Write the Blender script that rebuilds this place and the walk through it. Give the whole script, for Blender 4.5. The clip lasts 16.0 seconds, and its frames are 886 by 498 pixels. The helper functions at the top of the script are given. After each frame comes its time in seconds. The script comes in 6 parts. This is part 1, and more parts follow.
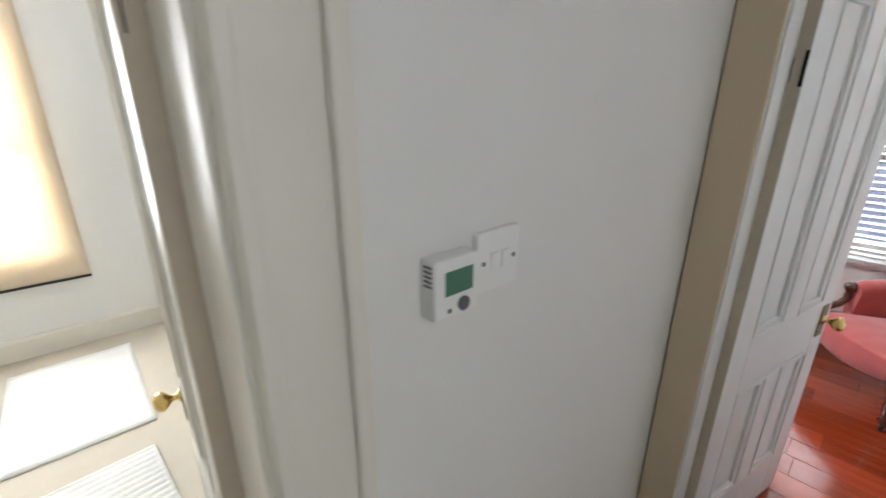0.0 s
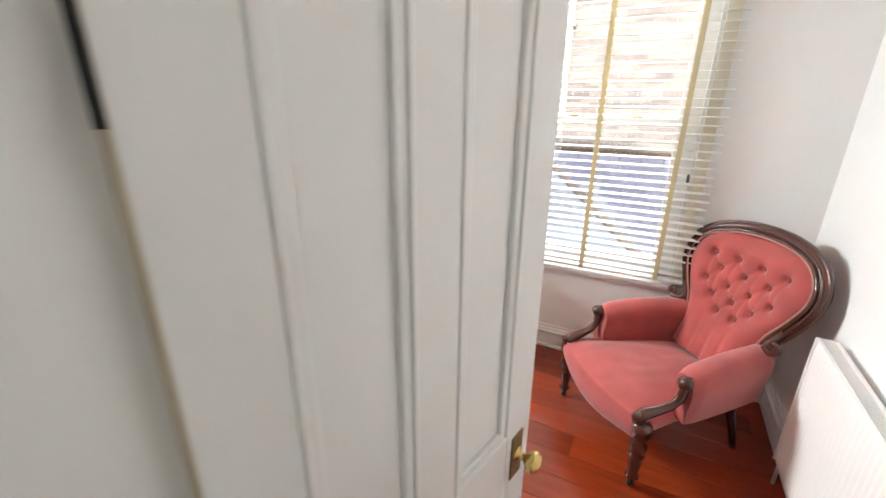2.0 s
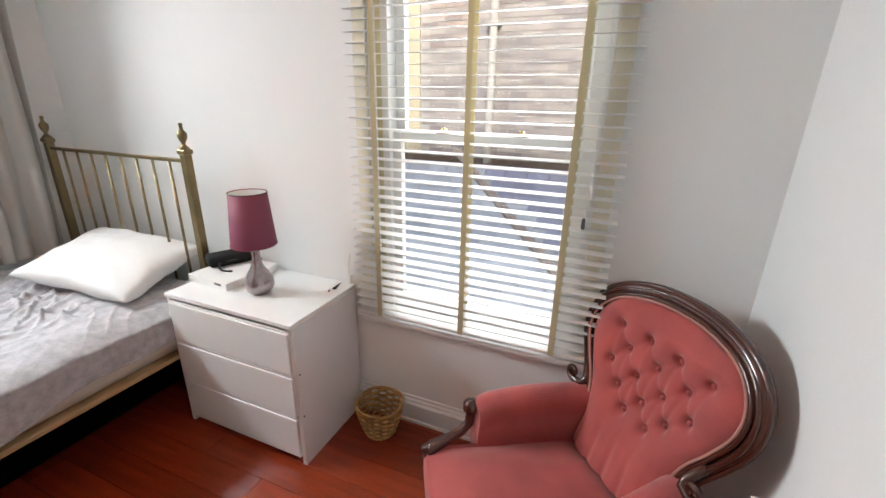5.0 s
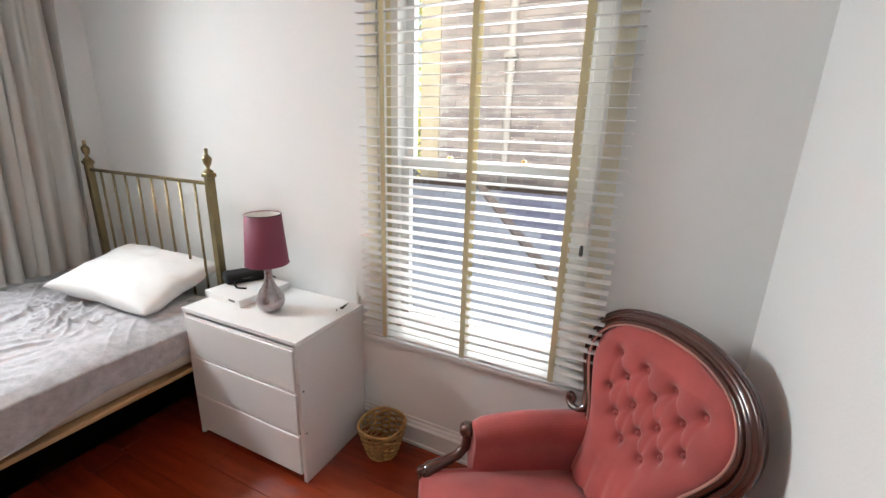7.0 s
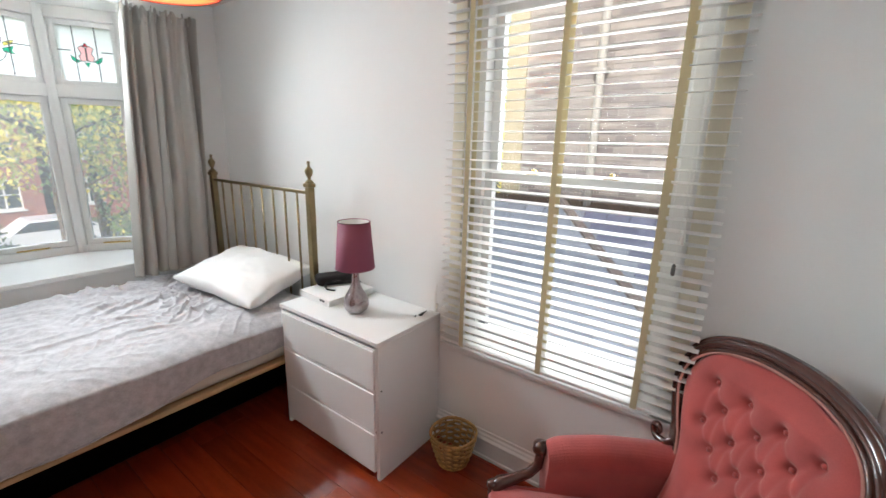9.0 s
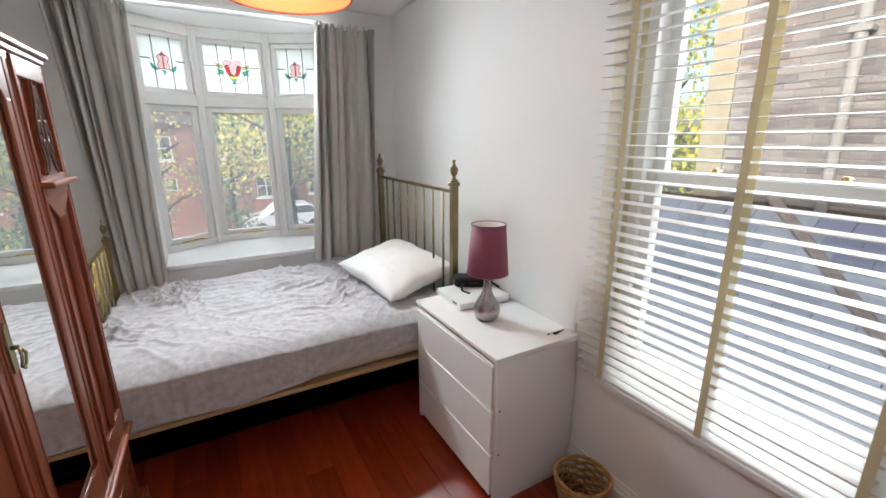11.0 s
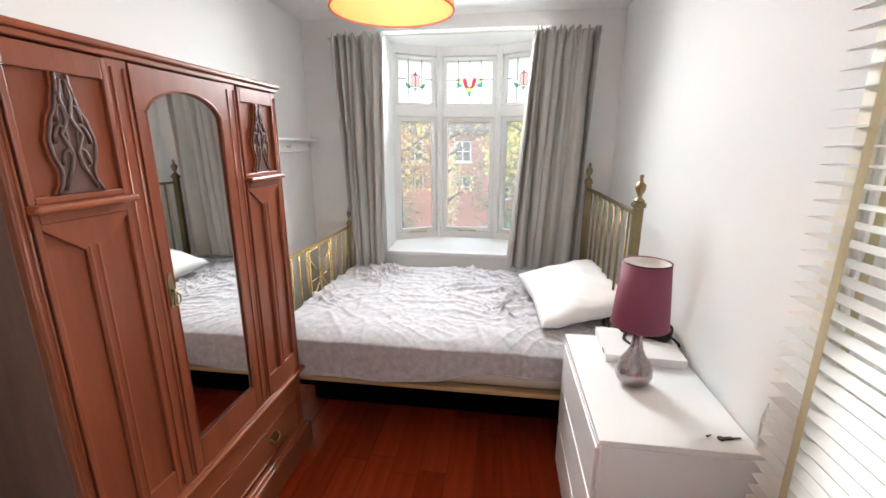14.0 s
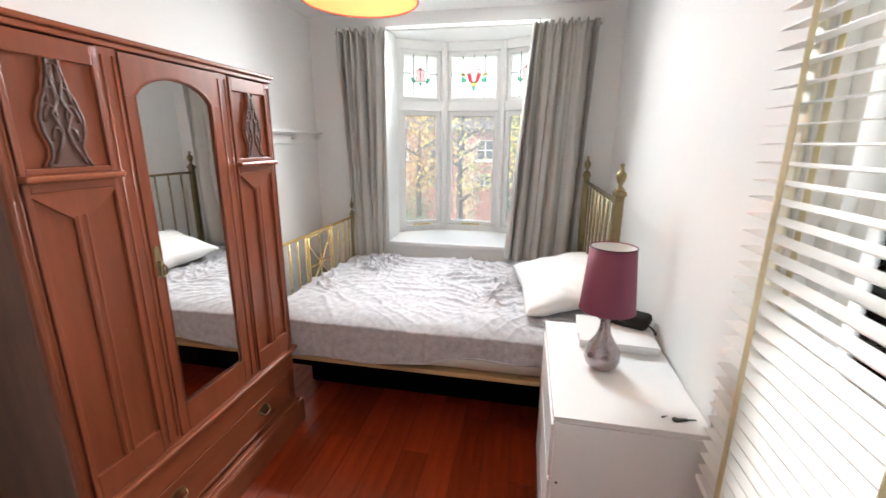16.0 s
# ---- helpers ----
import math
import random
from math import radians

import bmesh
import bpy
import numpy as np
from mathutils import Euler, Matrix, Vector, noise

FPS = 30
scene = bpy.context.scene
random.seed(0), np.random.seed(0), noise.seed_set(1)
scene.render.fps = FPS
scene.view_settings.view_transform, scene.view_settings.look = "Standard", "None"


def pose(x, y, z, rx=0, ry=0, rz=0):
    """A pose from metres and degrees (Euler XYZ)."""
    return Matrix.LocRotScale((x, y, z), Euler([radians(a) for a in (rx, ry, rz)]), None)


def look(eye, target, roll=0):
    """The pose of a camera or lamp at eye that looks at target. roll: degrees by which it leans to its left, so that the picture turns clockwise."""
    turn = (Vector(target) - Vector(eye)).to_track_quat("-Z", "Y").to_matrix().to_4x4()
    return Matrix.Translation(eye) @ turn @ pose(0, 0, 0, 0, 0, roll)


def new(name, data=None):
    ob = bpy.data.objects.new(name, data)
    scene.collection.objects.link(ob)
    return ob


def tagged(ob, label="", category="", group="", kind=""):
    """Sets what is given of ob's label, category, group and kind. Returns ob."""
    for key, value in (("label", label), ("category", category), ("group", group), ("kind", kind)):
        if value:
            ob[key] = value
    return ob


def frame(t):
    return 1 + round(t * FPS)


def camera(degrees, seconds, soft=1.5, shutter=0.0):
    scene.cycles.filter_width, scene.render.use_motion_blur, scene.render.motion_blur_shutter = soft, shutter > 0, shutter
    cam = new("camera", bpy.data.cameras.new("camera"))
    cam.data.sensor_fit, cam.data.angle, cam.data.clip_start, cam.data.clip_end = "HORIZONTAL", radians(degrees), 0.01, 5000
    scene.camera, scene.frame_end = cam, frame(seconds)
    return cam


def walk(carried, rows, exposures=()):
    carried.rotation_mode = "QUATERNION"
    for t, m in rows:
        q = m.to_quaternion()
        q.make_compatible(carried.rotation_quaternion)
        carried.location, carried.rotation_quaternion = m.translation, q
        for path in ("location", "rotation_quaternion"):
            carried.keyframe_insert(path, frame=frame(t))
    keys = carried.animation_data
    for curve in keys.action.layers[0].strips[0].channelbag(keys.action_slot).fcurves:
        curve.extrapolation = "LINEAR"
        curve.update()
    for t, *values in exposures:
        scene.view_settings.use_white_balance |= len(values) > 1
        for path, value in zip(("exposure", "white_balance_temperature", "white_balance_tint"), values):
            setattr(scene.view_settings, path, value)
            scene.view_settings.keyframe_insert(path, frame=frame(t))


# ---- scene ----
# ---------------- camera and walk ----------------
cam = camera(93.6, 16.0, shutter=0.3)
PATH = [
    (0, (1.540, 0.471, 1.595), (2.808, 1.878, 0.952), 0.1),
    (0.5, (1.741, 0.430, 1.597), (3.165, 1.676, 0.948), 0.1),
    (1, (2.076, 0.470, 1.618), (3.623, 1.553, 0.96), 0.1),
    (1.5, (2.407, 0.415, 1.607), (4.036, 1.367, 0.943), 0.2),
    (2, (2.736, 0.351, 1.665), (4.407, 1.218, 0.989), 0.5),
    (2.5, (3.001, 0.303, 1.655), (4.702, 1.104, 0.972), 1.0),
    (3, (3.23, 0.264, 1.666), (4.954, 1.012, 0.982), 1.2),
    (3.5, (3.479, 0.183, 1.686), (5.224, 0.878, 1.0), 1.4),
    (4, (3.663, 0.159, 1.689), (5.413, 0.847, 1.007), 1.1),
    (6.5, (3.687, 0.054, 1.732), (5.419, 0.859, 1.137), 1.5),
    (7, (3.669, 0.028, 1.723), (5.404, 0.855, 1.169), 1.6),
    (7.5, (3.656, -0.019, 1.711), (5.376, 0.862, 1.196), 1.2),
    (8, (3.633, 0.015, 1.725), (5.33, 0.949, 1.227), 1.5),
    (8.5, (3.626, 0.02, 1.717), (5.271, 1.046, 1.224), 1.5),
    (9, (3.633, 0.024, 1.707), (5.193, 1.176, 1.218), 1.4),
    (9.5, (3.627, 0.022, 1.696), (5.073, 1.319, 1.217), 1.3),
    (9.7, (3.661, 0.021, 1.708), (5.04, 1.382, 1.213), 0.7),
    (11.8, (4.082, 0.089, 1.713), (4.725, 1.915, 1.211), 0.6),
    (12, (4.136, 0.106, 1.712), (4.695, 1.96, 1.211), 0.7),
    (12.5, (4.219, 0.11, 1.712), (4.583, 2.013, 1.214), 0.5),
    (13, (4.289, 0.129, 1.715), (4.456, 2.06, 1.219), 0.4),
    (13.5, (4.423, 0.126, 1.721), (4.366, 2.064, 1.23), 0.1),
    (14, (4.547, 0.099, 1.729), (4.277, 2.019, 1.237), 0.1),
    (14.5, (4.625, 0.078, 1.726), (4.177, 1.964, 1.235), 0.0),
    (15, (4.676, 0.068, 1.718), (4.128, 1.927, 1.226), 0.0),
    (15.5, (4.727, 0.051, 1.697), (4.178, 1.91, 1.204), 0.1),
    (16, (4.763, 0.056, 1.678), (4.382, 1.956, 1.183), 0.4),
]
EXPOSURES = [
    (0, 1.54, 6150, 10), (0.5, 1.85, 6200, 10), (1, 1.98, 7000, 11), (1.5, 1.95, 6900, 11), (2, 1.80, 6700, 10), (3, 1.32, 6550, 10),
    (4, 1.14, 6500, 10), (8, 1.05, 6500, 10), (9.5, 0.98, 6350, 8), (12, 0.86, 6450, 10), (13, 1.00, 6550, 10), (14.5, 1.36, 6600, 11), (16, 1.34, 6600, 11),
]
walk(cam, [(t, look(eye, target, roll)) for t, eye, target, roll in PATH], EXPOSURES)

# ---------------- world and light ----------------
world = bpy.data.worlds.new("world")
scene.world = world
world.use_nodes = True
wn = world.node_tree
sky = wn.nodes.new("ShaderNodeTexSky")
sky.sky_type, sky.sun_disc = "NISHITA", False
sky.sun_elevation, sky.sun_rotation = radians(25), radians(253)
sky.air_density, sky.dust_density, sky.ozone_density = 1.0, 3.0, 1.0
wn.links.new(sky.outputs[0], wn.nodes["Background"].inputs[0])
wn.nodes["Background"].inputs[1].default_value = 0.15


def lamp(name, kind, m, energy, color=(1, 1, 1), **more):
    data = bpy.data.lights.new(name, kind)
    data.energy, data.color = energy, color
    for k, v in more.items():
        if k == "size":
            data.size = v
        elif k == "size_y":
            data.shape, data.size_y = "RECTANGLE", v
        elif k == "angle":
            data.angle = v
        elif k == "spread":
            data.spread = v
        elif k == "radius":
            data.shadow_soft_size = v
    ob = new(name, data)
    ob.matrix_world = m
    return ob


lamp("sun", "SUN", look((-10, -3, 4.8), (0, 0, 0)), 4.2, (1.0, 0.95, 0.88), angle=radians(3))
lamp("bay_daylight", "AREA", look((4.215, 6.3, 4.6), (4.215, 2.2, 0.6)), 88, (0.88, 0.95, 1.0), size=2.8, size_y=2.2)
lamp("bay_sky", "AREA", look((4.215, 3.78, 2.42), (4.215, 0, 0.5)), 23, (0.90, 0.96, 1.0), size=1.2, size_y=0.28, spread=2.1)
lamp("side_daylight", "AREA", look((6.9, 0.70, 2.5), (3.0, 0.70, 0.6)), 72, (0.92, 0.97, 1.0), size=2.2, size_y=2.0)
lamp("landing_daylight", "AREA", look((1.2, 4.45, 1.5), (1.2, 0, 1.0)), 55, (0.97, 0.98, 1.0), size=1.0, size_y=1.6)
lamp("landing_sky", "AREA", look((1.0, 4.05, 1.5), (1.0, 0, 1.5)), 24, (0.95, 0.98, 1.0), size=0.8, size_y=1.3)
# added fill for the landing, set in an opening out of view
lamp("stair_daylight", "AREA", look((1.55, -0.50, 1.65), (1.55, 1.0, 1.45)), 2.4, (0.97, 0.97, 1.0), size=1.0, size_y=1.2)
lamp("pendant_bulb", "POINT", pose(4.19, 1.50, 2.24), 4, (1.0, 0.66, 0.40), radius=0.04)

# ---------------- materials ----------------


def mat(name, color, rough=0.6, metal=0.0, vary=0.06, scale=6.0, fine=60.0, bump=0.08, stretch=(1, 1, 1), spec=0.5, island=0.0, obj=0.0, coat=0.0, sheen=0.0, dark=None, contrast=1.0):
    """A surface with two scales of variation, fine relief and uneven gloss."""
    m = bpy.data.materials.new(name)
    m.use_nodes = True
    nt = m.node_tree
    N, L = nt.nodes, nt.links
    b = N["Principled BSDF"]
    tc = N.new("ShaderNodeTexCoord")
    mp = N.new("ShaderNodeMapping")
    mp.inputs["Scale"].default_value = stretch
    L.new(tc.outputs["Object"], mp.inputs["Vector"])
    n1, n2 = N.new("ShaderNodeTexNoise"), N.new("ShaderNodeTexNoise")
    for n, s, d in ((n1, scale, 4), (n2, fine, 3)):
        n.inputs["Scale"].default_value, n.inputs["Detail"].default_value = s, d
        L.new(mp.outputs[0], n.inputs["Vector"])
    mix = N.new("ShaderNodeMix")
    mix.data_type = "RGBA"
    c = Vector(color[:3])
    low = Vector(dark) if dark else c * (1 - 2.2 * vary)
    mix.inputs[6].default_value = (*low, 1)
    mix.inputs[7].default_value = (*(c * (1 + 1.2 * vary)), 1)
    add = N.new("ShaderNodeMath")
    add.operation = "MULTIPLY_ADD"
    add.inputs[1].default_value, add.inputs[2].default_value = 0.35, 0.0
    L.new(n2.outputs[0], add.inputs[0])
    ramp = N.new("ShaderNodeMath")
    ramp.operation = "MULTIPLY_ADD"
    ramp.inputs[1].default_value = 0.75
    L.new(n1.outputs[0], ramp.inputs[0])
    L.new(add.outputs[0], ramp.inputs[2])
    src = ramp.outputs[0]
    for amount, sock in ((island, ("ShaderNodeNewGeometry", "Random Per Island")), (obj, ("ShaderNodeObjectInfo", "Random"))):
        if amount:
            g = N.new(sock[0])
            a = N.new("ShaderNodeMath")
            a.operation = "MULTIPLY_ADD"
            a.inputs[1].default_value = amount
            L.new(g.outputs[sock[1]], a.inputs[0])
            sub = N.new("ShaderNodeMath")
            sub.operation = "SUBTRACT"
            sub.inputs[1].default_value = amount / 2
            L.new(src, sub.inputs[0])
            L.new(sub.outputs[0], a.inputs[2])
            src = a.outputs[0]
    if contrast != 1.0:
        k = N.new("ShaderNodeMath")
        k.operation, k.use_clamp = "MULTIPLY_ADD", True
        k.inputs[1].default_value, k.inputs[2].default_value = contrast, 0.5 - 0.55 * contrast
        L.new(src, k.inputs[0])
        src = k.outputs[0]
    L.new(src, mix.inputs[0])
    L.new(mix.outputs[2], b.inputs["Base Color"])
    rr = N.new("ShaderNodeMath")
    rr.operation = "MULTIPLY_ADD"
    rr.inputs[1].default_value, rr.inputs[2].default_value = 0.16, rough - 0.08
    L.new(n1.outputs[0], rr.inputs[0])
    L.new(rr.outputs[0], b.inputs["Roughness"])
    b.inputs["Metallic"].default_value = metal
    b.inputs["Specular IOR Level"].default_value = spec
    b.inputs["Coat Weight"].default_value = coat
    b.inputs["Sheen Weight"].default_value = sheen
    if bump:
        bp = N.new("ShaderNodeBump")
        bp.inputs["Strength"].default_value, bp.inputs["Distance"].default_value = bump, 0.004
        L.new(n2.outputs[0], bp.inputs["Height"])
        L.new(bp.outputs[0], b.inputs["Normal"])
    return m


def glassy(name, tint=(1, 1, 1), rough=0.0, film=0.0):
    """Thin pane: mostly clear, with a faint reflection; film mixes in a pale veil of glare."""
    m = bpy.data.materials.new(name)
    m.use_nodes = True
    N, L = m.node_tree.nodes, m.node_tree.links
    out = N["Material Output"]
    N.remove(N["Principled BSDF"])
    t, g, mx, fr = N.new("ShaderNodeBsdfTransparent"), N.new("ShaderNodeBsdfGlossy"), N.new("ShaderNodeMixShader"), N.new("ShaderNodeFresnel")
    t.inputs[0].default_value = (*tint, 1)
    g.inputs["Roughness"].default_value = rough
    fr.inputs[0].default_value = 1.45
    L.new(fr.outputs[0], mx.inputs[0])
    L.new(t.outputs[0], mx.inputs[1])
    L.new(g.outputs[0], mx.inputs[2])
    L.new(mx.outputs[0], out.inputs[0])
    if film:
        d, fm = N.new("ShaderNodeBsdfTranslucent"), N.new("ShaderNodeMixShader")
        d.inputs[0].default_value = (0.9, 0.93, 0.95, 1)
        fm.inputs[0].default_value = film
        L.new(mx.outputs[0], fm.inputs[1])
        L.new(d.outputs[0], fm.inputs[2])
        L.new(fm.outputs[0], out.inputs[0])
    return m


def translucent(name, color, amount=0.4, rough=0.9, fine=220.0):
    """Cloth or slat that lets some light through."""
    m = mat(name, color, rough, vary=0.05, fine=fine, bump=0.15)
    N, L = m.node_tree.nodes, m.node_tree.links
    tr, mx = N.new("ShaderNodeBsdfTranslucent"), N.new("ShaderNodeMixShader")
    tr.inputs[0].default_value = (*color, 1)
    mx.inputs[0].default_value = amount
    L.new(N["Principled BSDF"].outputs[0], mx.inputs[1])
    L.new(tr.outputs[0], mx.inputs[2])
    L.new(mx.outputs[0], N["Material Output"].inputs[0])
    return m


def leafy(name, color, dark, amount=0.5):
    """Leaves that differ in colour from one to the next and let light through."""
    m = mat(name, color, 0.7, vary=0.1, scale=3, fine=60, bump=0.1, island=1.6, dark=dark, contrast=1.4)
    N, L = m.node_tree.nodes, m.node_tree.links
    b = N["Principled BSDF"]
    tr, mx = N.new("ShaderNodeBsdfTranslucent"), N.new("ShaderNodeMixShader")
    L.new(b.inputs["Base Color"].links[0].from_socket, tr.inputs[0])
    mx.inputs[0].default_value = amount
    L.new(b.outputs[0], mx.inputs[1])
    L.new(tr.outputs[0], mx.inputs[2])
    L.new(mx.outputs[0], N["Material Output"].inputs[0])
    return m


M_WALL = mat("white_wall_paint", (0.825, 0.832, 0.818), 0.75, vary=0.015, scale=2.5, fine=140, bump=0.10)
M_HALLWALL = mat("hall_wall_paint", (0.76, 0.74, 0.70), 0.7, vary=0.015, scale=2.5, fine=140, bump=0.10)
M_CEIL = mat("ceiling_paint", (0.82, 0.82, 0.81), 0.85, vary=0.012, scale=2, fine=120, bump=0.08)
M_GLOSS = mat("white_gloss_paint", (0.80, 0.795, 0.78), 0.42, vary=0.015, scale=5, fine=90, bump=0.02)
# door trim with the shade on its landing side put into the tan
M_TAN = mat("tan_shaded_gloss", (0.60, 0.485, 0.33), 0.45, vary=0.03, scale=4, fine=80, bump=0.03)
# white trim; the yellow is warm light through the blind, put into the colour
M_WARMLIT = mat("warm_lit_white_paint", (0.80, 0.745, 0.60), 0.45, vary=0.02, scale=5, fine=90, bump=0.02)
M_CREAM = mat("cream_gloss_paint", (0.74, 0.70, 0.61), 0.42, vary=0.02, scale=5, fine=90, bump=0.02)
M_FLOOR = mat("red_stained_boards", (0.28, 0.040, 0.012), 0.12, vary=0.20, scale=3.0, fine=30, bump=0.10, stretch=(9, 0.8, 1), obj=0.45, coat=0.25, contrast=1.4)
M_GAP = mat("dark_joint", (0.03, 0.012, 0.008), 0.8, vary=0.1)
M_MAHOG = mat("mahogany", (0.215, 0.058, 0.026), 0.34, spec=0.3, vary=0.22, contrast=1.1, scale=3.0, fine=34, bump=0.06, stretch=(7, 7, 0.7), coat=0.12)
M_MAHOGH = mat("mahogany_cross", (0.25, 0.070, 0.030), 0.34, spec=0.3, vary=0.22, contrast=1.1, scale=3.0, fine=34, bump=0.06, stretch=(7, 0.7, 7), coat=0.12)
M_MAHOGSIDE = mat("mahogany_side", (0.15, 0.078, 0.058), 0.42, vary=0.22, contrast=1.8, scale=3.0, fine=30, bump=0.10, stretch=(7, 7, 0.7))
M_CARVE = mat("carved_mahogany", (0.085, 0.036, 0.024), 0.45, vary=0.25, scale=9, fine=60, bump=0.2)
M_WALNUT = mat("polished_walnut", (0.072, 0.020, 0.013), 0.22, vary=0.25, scale=8, fine=50, bump=0.06, coat=0.5)
M_VELVET = mat("pink_velvet", (0.44, 0.080, 0.074), 0.85, vary=0.13, contrast=2.2, scale=7, fine=300, bump=0.22, sheen=0.35)
M_PIPING = mat("pink_braid", (0.50, 0.23, 0.19), 0.8, vary=0.1, fine=300, bump=0.3)
M_LACQ = mat("white_foil", (0.82, 0.815, 0.80), 0.36, vary=0.015, scale=4, fine=80, bump=0.03)
M_BRASS = mat("aged_brass", (0.27, 0.215, 0.115), 0.36, metal=1.0, vary=0.22, scale=9, fine=70, bump=0.05)
M_BRIGHT = mat("bright_brass", (0.72, 0.52, 0.20), 0.22, metal=1.0, vary=0.12, scale=12, fine=80, bump=0.03)
M_IRON = mat("dark_metal", (0.05, 0.045, 0.04), 0.45, metal=0.8, vary=0.2)
M_MIRROR = mat("mirror_glass", (0.86, 0.87, 0.86), 0.09, metal=1.0, vary=0.0, bump=0.0)
M_MIRROR.node_tree.nodes["Principled BSDF"].inputs["Roughness"].default_value = 0.01
for l in list(M_MIRROR.node_tree.links):
    if l.to_socket.name == "Roughness":
        M_MIRROR.node_tree.links.remove(l)
M_MIRROR.node_tree.nodes["Principled BSDF"].inputs["Roughness"].default_value = 0.01
M_CURTAIN = translucent("grey_linen", (0.51, 0.495, 0.458), 0.10)
M_DUVET = mat("grey_damask", (0.49, 0.478, 0.492), 0.8, vary=0.06, dark=(0.345, 0.335, 0.346), contrast=2.6, scale=26, fine=120, bump=0.15, sheen=0.3)
M_PILLOW = mat("white_cotton", (0.80, 0.79, 0.77), 0.85, vary=0.03, scale=6, fine=200, bump=0.15)
M_TICK = mat("cream_ticking", (0.62, 0.57, 0.48), 0.85, vary=0.06, fine=200, bump=0.15)
M_BARE = mat("bare_wood_edge", (0.56, 0.48, 0.36), 0.6, vary=0.08, scale=8, fine=60)
M_TRIMWOOD = mat("pale_wood_edge", (0.50, 0.33, 0.17), 0.6, vary=0.12, scale=8, fine=60)
M_BLACK = mat("black_fabric", (0.006, 0.006, 0.007), 0.85, vary=0.2, fine=200)
# near black that stands in for deep shade below the bed
M_VOID = mat("underbed_shade_black", (0.003, 0.003, 0.003), 0.95, vary=0.1, spec=0.0, bump=0.0)
M_PLUM = translucent("plum_silk", (0.31, 0.080, 0.140), 0.25, 0.6, 400)
M_SMOKE = mat("smoked_mirror_glass", (0.42, 0.36, 0.37), 0.10, metal=0.9, vary=0.25, scale=60, fine=110, bump=0.6)
M_WICKER = mat("wicker", (0.56, 0.33, 0.115), 0.55, vary=0.25, scale=30, fine=120, bump=0.3, island=0.5, contrast=1.6)
M_SLAT = translucent("white_slat", (0.84, 0.83, 0.80), 0.12, 0.4, 40)
M_TAPE = translucent("cream_tape", (0.66, 0.59, 0.40), 0.40, 0.9, 300)
M_PLASTIC = mat("white_plastic", (0.80, 0.79, 0.75), 0.35, vary=0.01, bump=0.02)
M_LCD = mat("green_lcd", (0.085, 0.20, 0.13), 0.12, vary=0.03, bump=0.0)
M_GREY = mat("grey_plastic", (0.10, 0.10, 0.10), 0.4, vary=0.05)
M_GLASS = glassy("window_glass")
# film whitens the bay panes to imitate glare from outside
M_HAZEGLASS = glassy("hazed_window_glass", film=0.15)
M_LEADGLASS = translucent("pale_leaded_glass", (0.90, 0.91, 0.88), 0.92, 0.2, 60)
M_REDGLASS = glassy("red_glass", (0.80, 0.22, 0.26))
M_PINKGLASS = glassy("pink_glass", (1.0, 0.74, 0.74))
M_GREENGLASS = glassy("green_glass", (0.24, 0.75, 0.58))
M_YELGLASS = glassy("yellow_glass", (0.92, 0.85, 0.45))
M_FROST = translucent("frosted_glass", (0.55, 0.56, 0.56), 0.9, 0.3, 80)
M_LEAD = mat("lead", (0.10, 0.10, 0.10), 0.6, metal=0.4, vary=0.1)
M_SHADE = translucent("orange_shade", (0.80, 0.33, 0.15), 0.55, 0.8, 300)
M_ROMAN = translucent("cream_roman_blind", (0.80, 0.70, 0.55), 0.4, 0.9, 200)
M_VINYL = mat("beige_carpet", (0.55, 0.49, 0.39), 0.9, vary=0.05, scale=10, fine=260, bump=0.2)
M_MAT = mat("white_cotton_mat", (0.78, 0.76, 0.71), 0.95, vary=0.04, fine=160, bump=0.4)
M_BRICK = mat("stock_brick", (0.145, 0.13, 0.122), 0.9, vary=0.2, scale=4, fine=60, bump=0.4, island=0.9, dark=(0.085, 0.076, 0.080))
M_YBRICK = mat("yellow_brick", (0.22, 0.195, 0.14), 0.9, vary=0.15, scale=4, fine=60, bump=0.4, island=0.5)
M_MORTAR = mat("mortar", (0.20, 0.192, 0.18), 0.95, vary=0.1, bump=0.3)
M_SLATE = mat("grey_slate", (0.33, 0.345, 0.375), 0.7, vary=0.15, scale=5, fine=50, bump=0.3, island=0.8, obj=0.5)
M_PSLATE = mat("purple_slate", (0.20, 0.205, 0.275), 0.5, vary=0.15, scale=5, fine=50, bump=0.3, obj=0.5)
M_HIP = mat("clay_hip_tile", (0.25, 0.20, 0.17), 0.85, vary=0.2, bump=0.4, obj=0.4)
M_REDBRICK = mat("red_brick", (0.36, 0.165, 0.14), 0.9, vary=0.2, scale=3, fine=40, bump=0.3, island=0.4)
M_ROOF = mat("house_roof", (0.12, 0.10, 0.10), 0.8, vary=0.2, scale=4, fine=30, bump=0.3)
M_GROUND = mat("garden_ground", (0.10, 0.12, 0.05), 0.95, vary=0.3, scale=1.5, fine=20, bump=0.5)
M_ROAD = mat("asphalt", (0.06, 0.06, 0.062), 0.9, vary=0.15, scale=2, fine=60, bump=0.3)
M_BARK = mat("bark", (0.07, 0.05, 0.035), 0.95, vary=0.3, scale=8, fine=40, bump=0.6)
M_YLEAF = leafy("yellow_leaves", (0.78, 0.66, 0.20), (0.34, 0.40, 0.14), 0.5)
M_GLEAF = leafy("green_leaves", (0.30, 0.40, 0.16), (0.09, 0.17, 0.08), 0.45)
M_DLEAF = leafy("ivy_leaves", (0.18, 0.26, 0.12), (0.05, 0.10, 0.06), 0.35)
